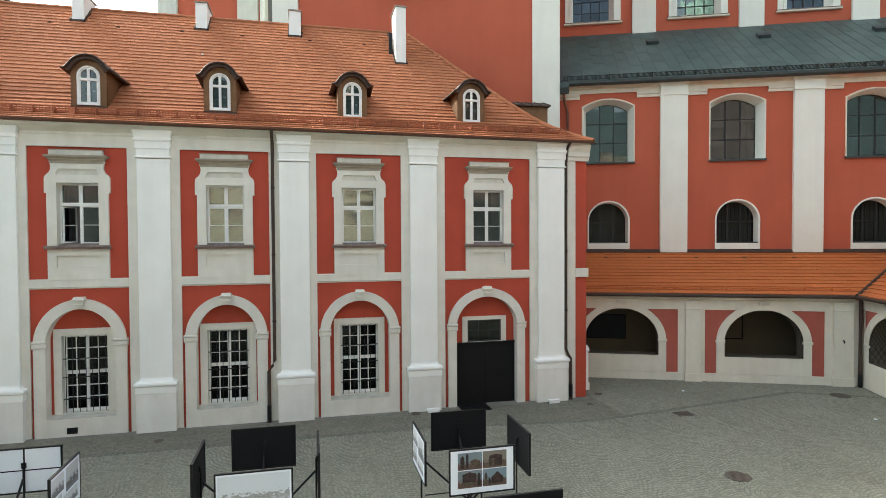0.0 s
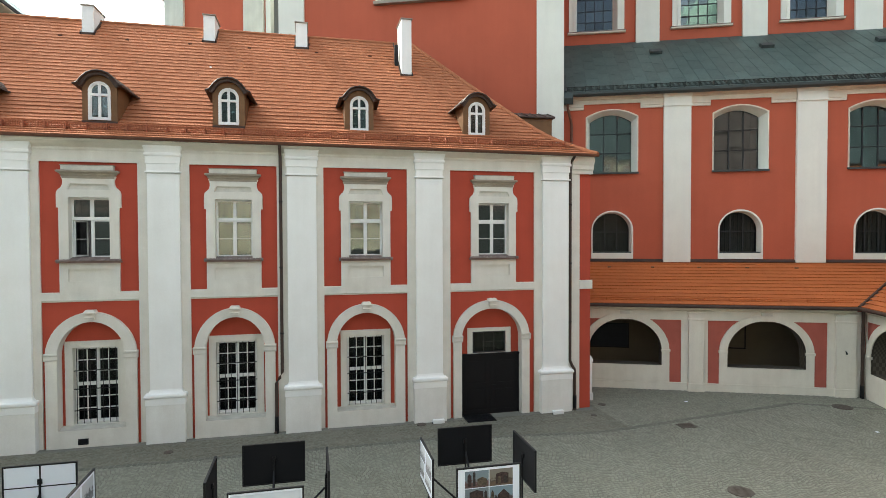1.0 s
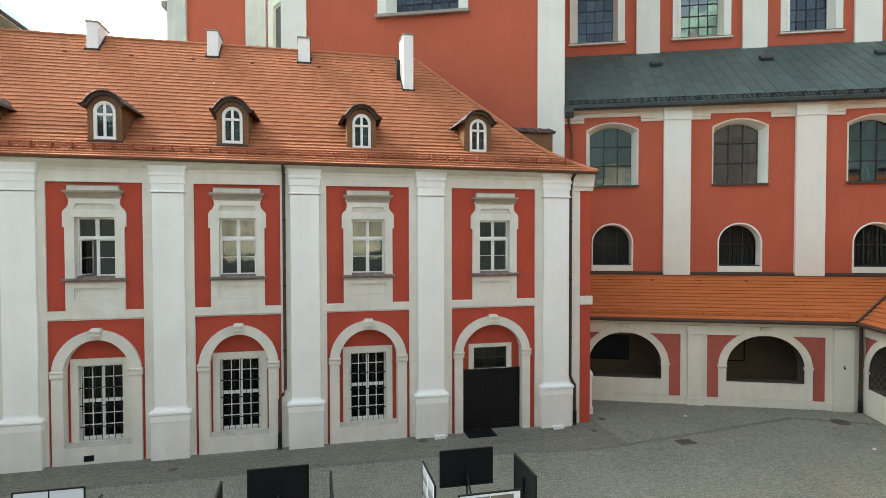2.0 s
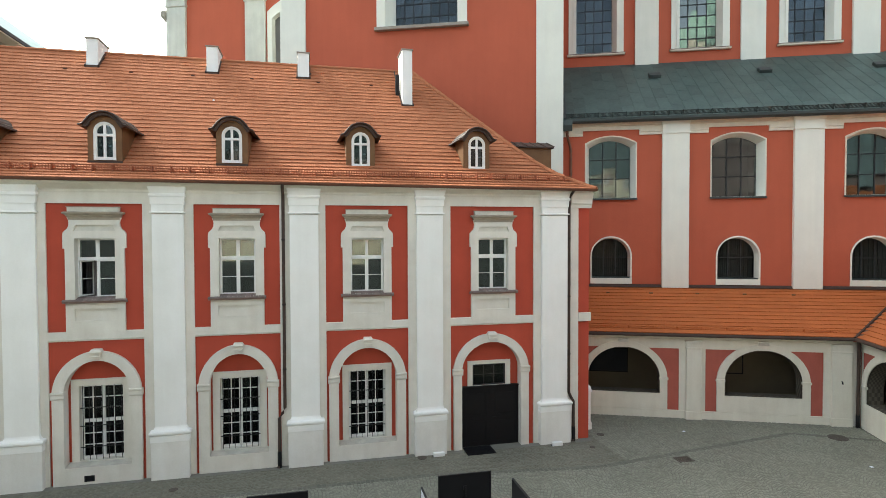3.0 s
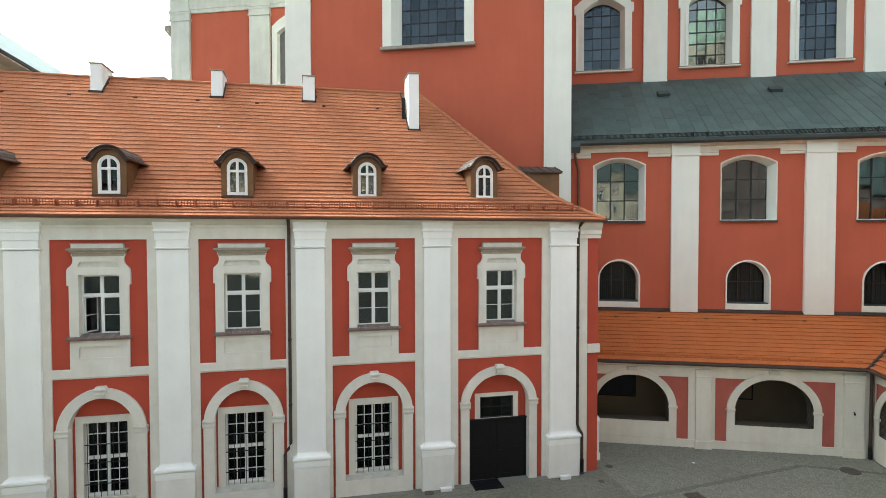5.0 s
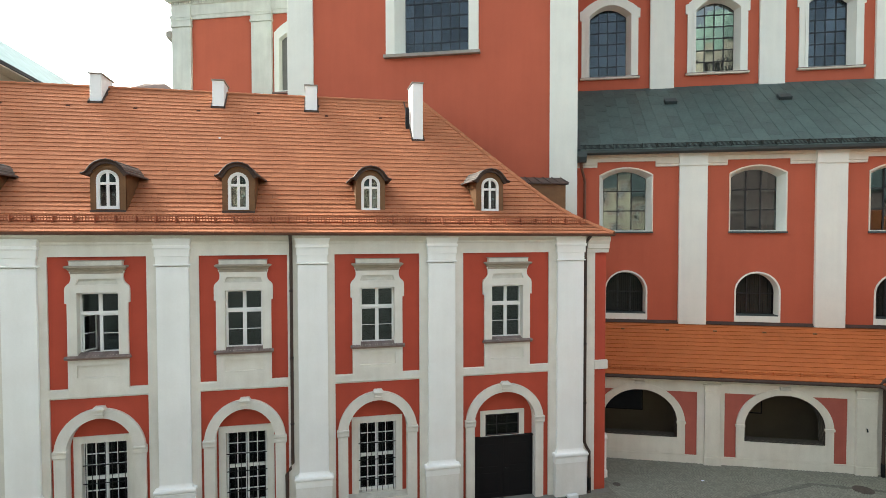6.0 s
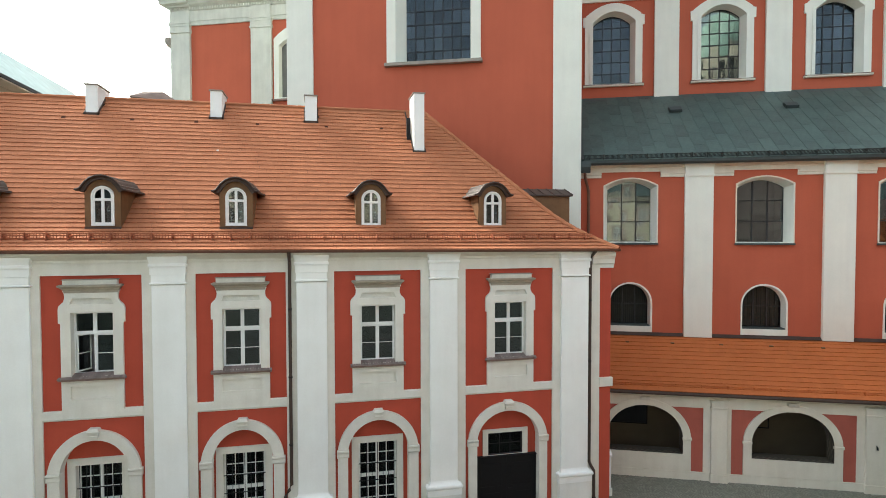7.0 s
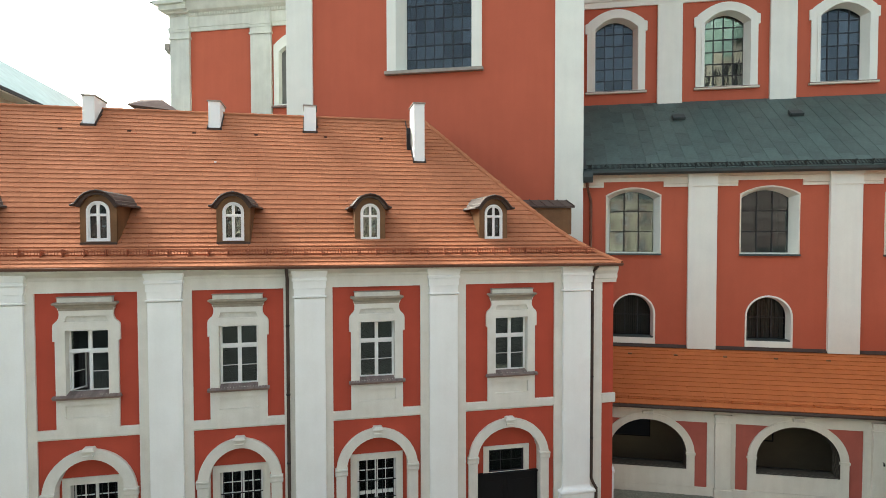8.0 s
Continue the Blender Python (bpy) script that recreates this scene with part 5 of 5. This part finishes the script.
def house_window(house, x, z, y, surround, half=0.42, tall=1.2):
    """A casement in a raised surround with hood and sill on a house front that faces +y."""
    w = part("window", plate(B(), rect(x - half - 0.22, x + half + 0.22, z - 0.22, z + tall + 0.25), [rect(x - half, x + half, z, z + tall)], y, y + 0.12), surround, house)
    part("pane", box(B(), x - half, x + half, y + 0.01, y + 0.03, z, z + tall), M["room"], w)
    bm = plate(B(), rect(x - half, x + half, z, z + tall), [rect(x - half + 0.09, x + half - 0.09, z + 0.09, z + tall - 0.09)], y + 0.03, y + 0.08)
    box(bm, x - 0.06, x + 0.06, y + 0.03, y + 0.08, z, z + tall), box(bm, x - half, x + half, y + 0.03, y + 0.08, z + tall * 0.62, z + tall * 0.62 + 0.1)
    part("window_frame", bm, M["paint"], w)
    part("sill", box(B(), x - half - 0.28, x + half + 0.28, y, y + 0.2, z - 0.30, z - 0.21), M["trim"], w)
    part("hood", box(B(), x - half - 0.28, x + half + 0.28, y, y + 0.24, z + tall + 0.25, z + tall + 0.36), M["trim"], w)


for fl in range(3):
    for k in range(7):
        house_window(rear, -9.5 + 2.3 * k, 7.55 + 2.42 * fl, -34.0, M["pink"])
for x0, x1, h, bands in ((-34, -12.2, 12.5, (4.0, 8.2)), (7.2, 22, 20.0, (5.2, 10.2, 12.2, 16.4)), (22.2, 44, 12.3, (4.0, 8.0))):
    dh = thing("dark_house", "plain dark brown house closing the court", "building", ((x0 + x1) / 2, -38, 0))
    part("wall", box(B(), x0, x1, -44, -34.3, -0.1, h), M["dark_house"], dh)
    part("roof", moulding(B(), x0, x1, [(-33.9, h), (-39, h + (8.5 if x0 > 20 else 4.5)), (-44.4, h)]), M["green_roof" if x0 > 20 else "copper_edge"], dh)
    # dark slab as painted shade, so reflections of this house darken low down
    part("ground_storey", box(B(), x0 + 0.01, x1 - 0.01, -34.32, -34.2, -0.1, 9.0 if x0 < 20 else 4.0), M["shade_storey"], dh)
    for z in bands[x0 < 20:]:
        part("string_course", box(B(), x0, x1, -34.3, -34.15, z, z + 0.55), M["brick_band"], dh)
dome = thing("far_dome_church", "far church with pale drum and green copper dome", "building", (11, -64, 0))
part("tower", box(B(), 4, 18, -71, -57, -0.1, 30), M["beige"], dome)
part("drum", disc(B(), 11, -64, 30, 39.5, 5.6, 24), M["beige"], dome)
bm = B()
prev = None
for k in range(9):
    a = math.pi / 2 * k / 8
    ring = [bm.verts.new((11 + 5.9 * math.cos(a) * math.cos(6.2832 * q / 24) + 1e-4 * q, -64 + 5.9 * math.cos(a) * math.sin(6.2832 * q / 24), 39.5 + 7.5 * math.sin(a))) for q in range(24)]
    if prev:
        for q in range(24):
            bm.faces.new((prev[q], prev[(q + 1) % 24], ring[(q + 1) % 24], ring[q]))
    prev = ring
part("dome", bm, M["verdigris"], dome)
for k in range(12):
    a = 6.2832 * k / 12
    part("drum_window", disc(B(), 11 + 5.5 * math.cos(a), -64 + 5.5 * math.sin(a), 32.5, 37, 0.7, 10), M["room"], dome)

# out of view; added to dim the sky light on the front's left end
west = thing("unseen_west_house", "unseen beige house added on the left to block sky light", "building", (-25, -16, 0))
part("wall", box(B(), -34, -25, -31, -2, -0.1, 9.5), M["beige"], west)
part("roof", moulding(B(), -34.4, -24.6, [(-31.4, 9.5), (-16.5, 12.5), (-1.6, 9.5)]), M["copper_edge"], west)

# out of view; added to block sky light over the cloister side
side = thing("unseen_side_house", "unseen beige house with clay roof added behind the cloister wing to block sky light", "building", (26, -8, 0), TURN)
part("wall", box(B(), 22.75, 31, -8, 9.9, -0.1, 7.2), M["beige"], side)
part("roof", moulding(B(), 22.4, 31.4, [(-8.4, 7.2), (0.7, 10.2), (9.95, 7.2)]), M["tile_new"], side)

# ---- exhibition frames in the court: four boards round a common foot ----
def photo(name, sky_col, wall_col, roof_col, grain=7.0, rough=0.95, low=0.5, steps=(0.55, 0.78, 1.0), blend="EASE"):
    m = bpy.data.materials.new(name)
    m.use_nodes = True
    n, l = m.node_tree.nodes, m.node_tree.links
    tc, sep, nz, rp = n.new("ShaderNodeTexCoord"), n.new("ShaderNodeSeparateXYZ"), n.new("ShaderNodeTexNoise"), n.new("ShaderNodeValToRGB")
    nz.inputs["Scale"].default_value, nz.inputs["Detail"].default_value = grain, 3
    l.new(tc.outputs["Generated"], nz.inputs["Vector"]), l.new(tc.outputs["Generated"], sep.inputs[0])
    ma = n.new("ShaderNodeMath")
    ma.operation = "MULTIPLY_ADD"
    l.new(nz.outputs["Fac"], ma.inputs[0])
    ma.inputs[1].default_value = rough
    l.new(sep.outputs["Z"], ma.inputs[2])
    rp.color_ramp.interpolation = blend
    els = rp.color_ramp.elements
    els[0].position, els[0].color = 0.0, (*[c * low for c in wall_col], 1)
    els[1].position, els[1].color = steps[0], (*wall_col, 1)
    for p, c in ((steps[1], roof_col), (steps[2], sky_col)):
        e = els.new(p)
        e.color = (*c, 1)
    l.new(ma.outputs[0], rp.inputs["Fac"]), l.new(rp.outputs["Color"], n["Principled BSDF"].inputs["Base Color"])
    n["Principled BSDF"].inputs["Roughness"].default_value = 0.35
    return m


PHOTOS = [photo("print_of_red_lane", (0.17, 0.22, 0.25), (0.085, 0.05, 0.045), (0.12, 0.05, 0.05)), photo("print_of_ochre_gate", (0.19, 0.17, 0.14), (0.12, 0.08, 0.05), (0.07, 0.05, 0.04)),
          photo("print_of_brick_front", (0.17, 0.21, 0.23), (0.10, 0.06, 0.045), (0.13, 0.05, 0.04)), photo("print_of_dark_gable", (0.18, 0.25, 0.30), (0.10, 0.06, 0.05), (0.07, 0.05, 0.05))]
PANORAMA = photo("print_of_pale_skyline", (0.64, 0.68, 0.74), (0.54, 0.57, 0.61), (0.27, 0.27, 0.27), 16.0, 0.55, 1.0, (0.62, 0.80, 0.86), "LINEAR")
GREYS = [photo("print_of_grey_street", (0.6, 0.62, 0.65), (0.12, 0.13, 0.15), (0.2, 0.2, 0.22)), photo("print_of_grey_court", (0.5, 0.52, 0.55), (0.2, 0.2, 0.22), (0.08, 0.08, 0.09))]
SHAPES = [(-0.44, -0.36, 1.42, 1.62, 0.05), (-0.24, -0.05, 1.42, 1.55, 0.04), (-0.33, -0.28, 1.42, 1.68, 0.02), (0.14, 0.40, 1.42, 1.62, 0.03), (0.18, 0.24, 1.43, 1.55, 0.03), (0.31, 0.37, 1.43, 1.55, 0.03),
          (-0.40, -0.12, 1.14, 1.30, 0.04), (-0.38, -0.14, 1.07, 1.14, 0.0), (-0.10, -0.04, 1.07, 1.28, 0.04), (0.18, 0.42, 1.08, 1.20, 0.11), (0.04, 0.10, 1.08, 1.25, 0.06), (0.12, 0.17, 1.08, 1.16, 0.03)]
TONES = [mat("dark_red_ink", (0.062, 0.036, 0.033), 0.4, var=0.7, scale=22, bump=0.0), mat("warm_ochre_ink", (0.115, 0.088, 0.062), 0.4, var=0.7, scale=22, bump=0.0), mat("dark_brown_ink", (0.045, 0.036, 0.034), 0.4, var=0.7, scale=22, bump=0.0)]
FRAME_LABEL = {"four": "black exhibition frame with four-picture print boards", "wide": "black exhibition frame with pale skyline print", "blank": "black exhibition frame with white board fields", "dark": "black exhibition frame, board seen from behind"}


def board(stand, cx, cy, turn, prints, inside=False, mid=1.20):
    """A board 1.3 m wide whose print faces outwards (or inwards), hung on a strut from the foot; turn 0 faces -y."""
    m = pose(cx, cy, 0, 0, 0, turn)

    def put(name, bm, material, parent, label=""):
        bmesh.ops.transform(bm, matrix=m, verts=bm.verts)
        return part(name, bm, material, parent, label)
    b = put("board", box(B(), -0.64, 0.64, -0.012, 0.012, 0.92, 1.77), M["black"], stand)
    put("board_frame", plate(B(), rect(-0.66, 0.66, 0.90, 1.79), [rect(-0.635, 0.635, 0.925, 1.765)], -0.022, 0.022), M["iron"], b)
    y = 0.014 if inside else -0.014
    e = 0.002 if inside else -0.002

    def sheet(x0, x1, z0, z1, material, k):
        put("print", box(B(), x0, x1, min(y, y + e * k), max(y, y + e * k), z0, z1), material, b)
    if prints == "four":
        sheet(-0.63, 0.63, 0.93, 1.76, M["paper"], 1)
        for (x0, x1), (z0, z1), p in zip(((-0.49, -0.008), (0.008, 0.49)) * 2, ((1.385, 1.715), (1.385, 1.715), (1.035, 1.369), (1.035, 1.369)), PHOTOS):
            sheet(x0, x1, z0, z1, p, 3)
        for i, (x0, x1, z0, z1, top) in enumerate(SHAPES):
            f = bmesh.new()
            plate(f, [(x0, z0), (x1, z0), (x1, z1), ((x0 + x1) / 2, z1 + top), (x0, z1)], [], min(y, y + e * (4 + i % 3)), max(y, y + e * (4 + i % 3)))
            put("print_shape", f, TONES[i % len(TONES)], b)
    elif prints == "grey":
        sheet(-0.63, 0.63, 0.93, 1.76, M["paper"], 1)
        for x0, x1, z0, z1, k in ((-0.6, -0.1, 1.4, 1.72, 0), (0.0, 0.55, 1.3, 1.72, 1), (-0.6, -0.2, 1.03, 1.36, 1), (-0.1, 0.5, 1.03, 1.26, 0)):
            sheet(x0, x1, z0, z1, GREYS[k], 3)
    elif prints == "wide":
        sheet(-0.63, 0.63, 0.93, 1.76, M["paper"], 1)
        sheet(-0.60, 0.60, 0.96, 1.73, PANORAMA, 3)
    elif prints == "blank":
        for x0, x1 in ((-0.63, -0.015), (0.015, 0.63)):
            for z0, z1 in ((0.93, 1.335), (1.36, 1.76)):
                sheet(x0, x1, z0, z1, M["paper"], 1)
    put("post", tube(B(), [(0, 0.045, 1.46), (0, 0.045, 0.0)], 0.02, 8), M["iron"], stand)
    put("strut", tube(B(), [(0, 0.06, mid), (0, 1.12, 0.16)], 0.022, 8), M["iron"], stand)
    put("hinge", box(B(), -0.04, 0.04, 0.012, 0.05, 1.40, 1.50), M["iron"], b)
    put("tie", tube(B(), [(0, 0.12, 0.42), (0, 1.15, 0.42)], 0.012, 6), M["iron"], stand)


def stand(cx, cy, prints, kind, twist=0.0):
    st = thing("exhibition_stand", FRAME_LABEL[kind], "display stand", (cx, cy, 0), 0, "outdoor exhibition")
    part("foot", disc(B(), cx, cy, 0.0, 0.05, 0.28), M["iron"], st)
    part("post", tube(B(), [(cx, cy, 0.05), (cx, cy, 0.55)], 0.035), M["iron"], st)
    for (dx, dy, turn), p in zip(((-twist * 0.7, -1.20, 0), (1.12, -twist * 0.5, 90), (twist, 1.14, 180), (-1.12 + twist * 0.6, 0, -90)), prints):
        inside = p == "blank"
        board(st, cx + dx, cy + dy, turn, p, inside)


stand(2.92, -7.22, ("four", "grey", "grey", "grey"), "four", 0.09)
stand(-1.33, -7.30, ("wide", "grey", "grey", "grey"), "wide")
stand(-5.79, -7.40, ("grey", "grey", "blank", "grey"), "blank")
stand(2.92, -11.60, ("four", "grey", "grey", "grey"), "dark")

# ---- small things on the ground ----
for x, y in ((11.55, -2.60),):
    g = thing("drain_grate", "square rusty cast-iron drain grate", "drain", (x, y, 0))
    bm = plate(B(), rect(-0.27, 0.27, -0.21, 0.21), [rect(-0.235 + 0.068 * k, -0.20 + 0.068 * k, -0.17, 0.17) for k in range(7)], -0.012, 0.02)
    bmesh.ops.transform(bm, matrix=Matrix.Translation((x, y, 0.0)) @ pose(0, 0, 0, -90, 0, 0), verts=bm.verts)
    part("grate", bm, M["cast"], g)
for x, y, r in ((18.35, -2.15, 0.33), (9.72, -7.18, 0.30)):
    g = thing("manhole_cover", "round rusty cast-iron manhole cover in the cobbles", "manhole", (x, y, 0), 0, "manholes")
    part("rim", disc(B(), x, y, -0.02, 0.014, r), M["cast"], g)
    lid = part("lid", disc(B(), x, y, 0.0, 0.02, r * 0.86), M["cast"], g)
    bm = B()
    for k in range(-4, 5):
        h = math.sqrt(max(0.0, 0.62 - (k / 5.2) ** 2)) * r * 0.95
        box(bm, x - h, x + h, y + k * r * 0.17 - 0.012, y + k * r * 0.17 + 0.012, 0.02, 0.027)
    part("ribs", bm, M["cast"], lid)
for x, y in ((3.64, -0.40), (7.96, -0.42)):
    g = thing("ground_floodlight", "small white floodlight box at the pilaster's foot", "light", (x, y, 0), 0, "floodlights at the pilasters")
    part("housing", box(B(), x - 0.20, x + 0.20, y - 0.09, y + 0.07, 0.0, 0.13, 0.02), M["paint"], g)
    part("bracket", box(B(), x - 0.22, x + 0.22, y - 0.02, y + 0.02, 0.0, 0.05), M["iron"], g)
mat_ob = thing("door_mat", "black ribbed rubber mat before the door", "mat", (5.02, -0.3, 0))
bm = box(B(), 4.60, 5.62, -0.64, 0.10, 0.010, 0.030, 0.004)
part("mat_base", bm, M["black"], mat_ob)
for k in range(16):
    part("rib", box(B(), 4.63, 5.59, -0.61 + 0.042 * k, -0.59 + 0.042 * k, 0.030, 0.035), M["iron"], mat_ob)
for x, y, r in ((10.0, 0.2, 0.14), (9.1, -0.9, 0.10), (3.05, -0.42, 0.16), (-4.6, -1.1, 0.13)):
    g = thing("valve_cover", "small dark cast-iron valve cover in the paving", "cover", (x, y, 0), 0, "valve covers")
    part("lid", disc(B(), x, y, -0.02, 0.018, r, 16), M["cast"], g)
for x, y in ((13.25, -0.25), (20.6, -4.3), (19.5, -5.2), (17.0, -4.6)):
    g = thing("paper_scrap", "scrap of white paper on the cobbles", "litter", (x, y, 0), 0, "litter")
    part("sheet", box(B(), x - 0.06, x + 0.05, y - 0.04, y + 0.04, 0.012, 0.022), M["paper"], g)

# ---- cobbles: arcs of granite setts, and the gutter line across the court ----
def setts(name, stones, label, material="cobble"):
    """Joined bevelled setts from rows of x, y, turn, half width, half length, height."""
    a = np.array(stones)
    n = len(a)
    base = np.array([(-1, -1, 0), (1, -1, 0), (1, 1, 0), (-1, 1, 0), (-.84, -.84, 1), (.84, -.84, 1), (.84, .84, 1), (-.84, .84, 1)], float)
    c, s = np.cos(a[:, 2]), np.sin(a[:, 2])
    p = np.repeat(base[None], n, 0)
    p[:, :, :2] *= 1 + np.random.uniform(-0.10, 0.10, (n, 8, 2))
    lx, ly = p[:, :, 0] * a[:, 3:4], p[:, :, 1] * a[:, 4:5]
    tilt = np.random.uniform(-0.05, 0.05, (n, 2))
    z = -0.03 + p[:, :, 2] * (0.03 + a[:, 5:6]) + (lx * tilt[:, :1] + ly * tilt[:, 1:]) * p[:, :, 2]
    out = np.stack([a[:, 0:1] + lx * c[:, None] - ly * s[:, None], a[:, 1:2] + lx * s[:, None] + ly * c[:, None], z], -1).reshape(-1, 3)
    quads = np.array([(4, 5, 6, 7), (0, 1, 5, 4), (1, 2, 6, 5), (2, 3, 7, 6), (3, 0, 4, 7)])
    f = (quads[None] + 8 * np.arange(n)[:, None, None]).reshape(-1, 4)
    me = bpy.data.meshes.new(name)
    me.from_pydata(out.tolist(), [], f.tolist())
    ob = part(name, me, M[material], ground, label, "stuff")
    return ob


def line_y(x):
    """The gutter line: parallel to the residence, then bending along the cloister."""
    if x > 17:
        return -1.35 - 0.55 * (x - 17)
    return -1.85 if x < 3 else (-1.85 - 0.65 * (x - 3) / 5.5 if x < 8.5 else -2.5 + 1.15 * (x - 8.5) / 8.5)


CA, SA = math.cos(radians(22.8)), math.sin(radians(22.8))


def free(x, y):
    u, v = x * CA - y * SA, x * SA + y * CA
    if x < X_END + 0.05 and y > -0.02 or v > 6.6 or (u > 19.1 and v < 6.7):
        return False
    if (x - 18.35) ** 2 + (y + 2.15) ** 2 < 0.125 or (x - 9.72) ** 2 + (y + 7.18) ** 2 < 0.095 or (abs(x - 11.55) < 0.31 and abs(y + 2.6) < 0.25):
        return False
    return True


rng = np.random.RandomState(3)
W, STEP, HALF = 1.05, 0.102, 0.80
main, strip, channel = [], [], []
R = W / (2 * math.sin(HALF))
per = int(2 * HALF * R / 0.098)
for col in range(int(38 / W)):
    cx = -13.5 + W * (col + 0.5)
    for k in range(int(28 / STEP)):
        y0 = -22.4 + k * STEP
        phase = rng.uniform(0.1, 0.9)
        for i in range(per):
            a = -HALF + 2 * HALF * (i + phase) / per
            x, y = cx + R * math.sin(a), y0 + R * (math.cos(a) - 0.75)
            if free(x, y) and y < line_y(x) - 0.12 or (x > 9.6 and free(x, y) and y > line_y(x) + 0.12):
                main.append((x, y, -a, 0.047 * rng.uniform(0.90, 1.02), 0.0435 * math.cos(a) * rng.uniform(0.94, 1.03), 0.002 + 0.005 * rng.rand()))
for row in range(3):
    cy = -0.42 - 0.92 * row
    for k in range(int(24.5 / STEP)):
        x0 = -14 + k * STEP
        phase = rng.uniform(0.1, 0.9)
        for i in range(9):
            a = -HALF + 2 * HALF * (i + phase) / 9
            x, y = x0 + 0.60 * (math.cos(a) - 0.75), cy + 0.60 * math.sin(a)
            if x < 9.7 and free(x, y) and y > line_y(x) + 0.11:
                strip.append((x, y, a, 0.046 * math.cos(a) * rng.uniform(0.9, 1.04), 0.048 * rng.uniform(0.88, 1.04), 0.002 + 0.005 * rng.rand()))
x = -14.0
while x < 22:
    for d in (-0.055, 0.055):
        y = line_y(x) + d
        if free(x, y):
            channel.append((x, y, 0, 0.07 * rng.uniform(0.9, 1.0), 0.052, -0.006 + 0.004 * rng.rand()))
    x += 0.145
setts("cobbles", main, "worn grey-green granite setts laid in arcs")
setts("cobbles", strip, "damp worn granite setts in a band along the wall", "cobble_wall")
setts("channel_setts", channel, "darker setts of the shallow gutter line", "cobble_dark")
bm = B()
moulding(bm, -14, X_END + 0.05, [(-0.02, -0.03), (-0.30, -0.03), (-0.30, 0.006), (-0.02, 0.018)])
part("kerb_strip", bm, M["paving"], ground, "narrow grey paving strip at the wall")

# ---- roof tiles, ridge tiles and vent tiles ----
shape = tile_mesh(0.179, 0.36, 0.034)
places = lay_tiles(ROOF, -15.4, lambda y: hip_x(y) - 0.05, 0.262, 0.18, clear_of, 5.9)
places = [(course, x, y, Matrix.Translation((0, 0, -sag(x, y))) @ m) for course, x, y, m in places]
near = [p for p in places if 1 <= p[0] <= 4 and -6.4 < p[1] < 7.4][:300]
chosen = {id(p) for p in near}
join_tiles("roof_tiles", [p[3] for p in places if id(p) not in chosen], shape, M["tile"], roof, "weathered orange plain clay tiles")
one = bpy.data.meshes.new("roof_tile")
one.from_pydata(shape[0], [], shape[1])
for p in near:
    ob = part("roof_tile", one, M["tile_one"], roof)
    ob.matrix_basis = p[3]
part("ridge_bed", moulding(B(), -15.5, RIDGE_X, [(6.93, 14.88), (7.0, 15.09), (7.1, 15.09), (7.17, 14.88)]), M["tile"], roof, "mortar bed under the ridge tiles")
ridge_tiles(roof, (-15.5, 7.05, 15.04), (RIDGE_X, 7.05, 15.02), 0.09, 0.36, M["tile_one"])
for (ya, za), (yb, zb) in zip(ROOF, ROOF[1:]):
    ridge_tiles(roof, (hip_x(ya), ya, za - sag(hip_x(ya), ya)), (hip_x(yb), yb, zb - sag(hip_x(yb), yb)), 0.10, 0.34, M["tile_one"])
for x in (-12.1, -9.82, -7.47, -5.17, -2.88, -0.18, 2.08):
    y = 5.95
    vt = part("vent_tile", box(B(), -0.07, 0.07, -0.05, 0.05, 0.0, 0.04, 0.006), M["vent"], roof)
    vt.matrix_basis = pose(x, y, roof_z(y), math.degrees(math.atan2(roof_z(y + 0.1) - roof_z(y - 0.1), 0.2)), 0, 0)
part("tile_chip", box(B(), -4.20, -4.13, 4.43, 4.50, roof_z(4.43) + 0.02, roof_z(4.5) + 0.05, 0.01), M["paint"], roof, "small pale chip on the tiles")
shape2 = tile_mesh(0.1995, 0.42, 0.022)
cp = lay_tiles([(E0[0], E0[1]), (E1[0] - 0.05, E1[1] - 0.02)], 7.5, lambda v: 19.08 + (v - E0[0]) * 0.98, 0.31, 0.20, lambda u, v: True, 5.4)
nearer = [p for p in cp if p[0] <= 6 and 9.0 < p[1] < 17.6][:300]
picked = {id(p) for p in nearer}
single = bpy.data.meshes.new("roof_tile")
single.from_pydata(shape2[0], [], shape2[1])
for p in nearer:
    ob = part("roof_tile", single, M["tile_bright_one"], croof)
    ob.matrix_basis = p[3]
join_tiles("roof_tiles", [p[3] for p in cp if id(p) not in picked], shape2, M["tile_new"], croof, "bright orange clay tiles")
wp = lay_tiles([(WING_U - 0.36, E0[1]), (WING_U + 3.4, 5.05)], -8.0, lambda q: 30, 0.31, 0.20, lambda a, q: a < 6.4 + (q - WING_U + 0.36) * 0.98, 5.4)
turn_m = Matrix(((0, 1, 0, 0), (1, 0, 0, 0), (0, 0, 1, 0), (0, 0, 0, 1)))
flip = Matrix.Diagonal((-1, 1, 1, 1))
join_tiles("roof_tiles", [turn_m @ p[3] @ flip for p in wp], shape2, M["tile_new"], wroof, "bright orange clay tiles")
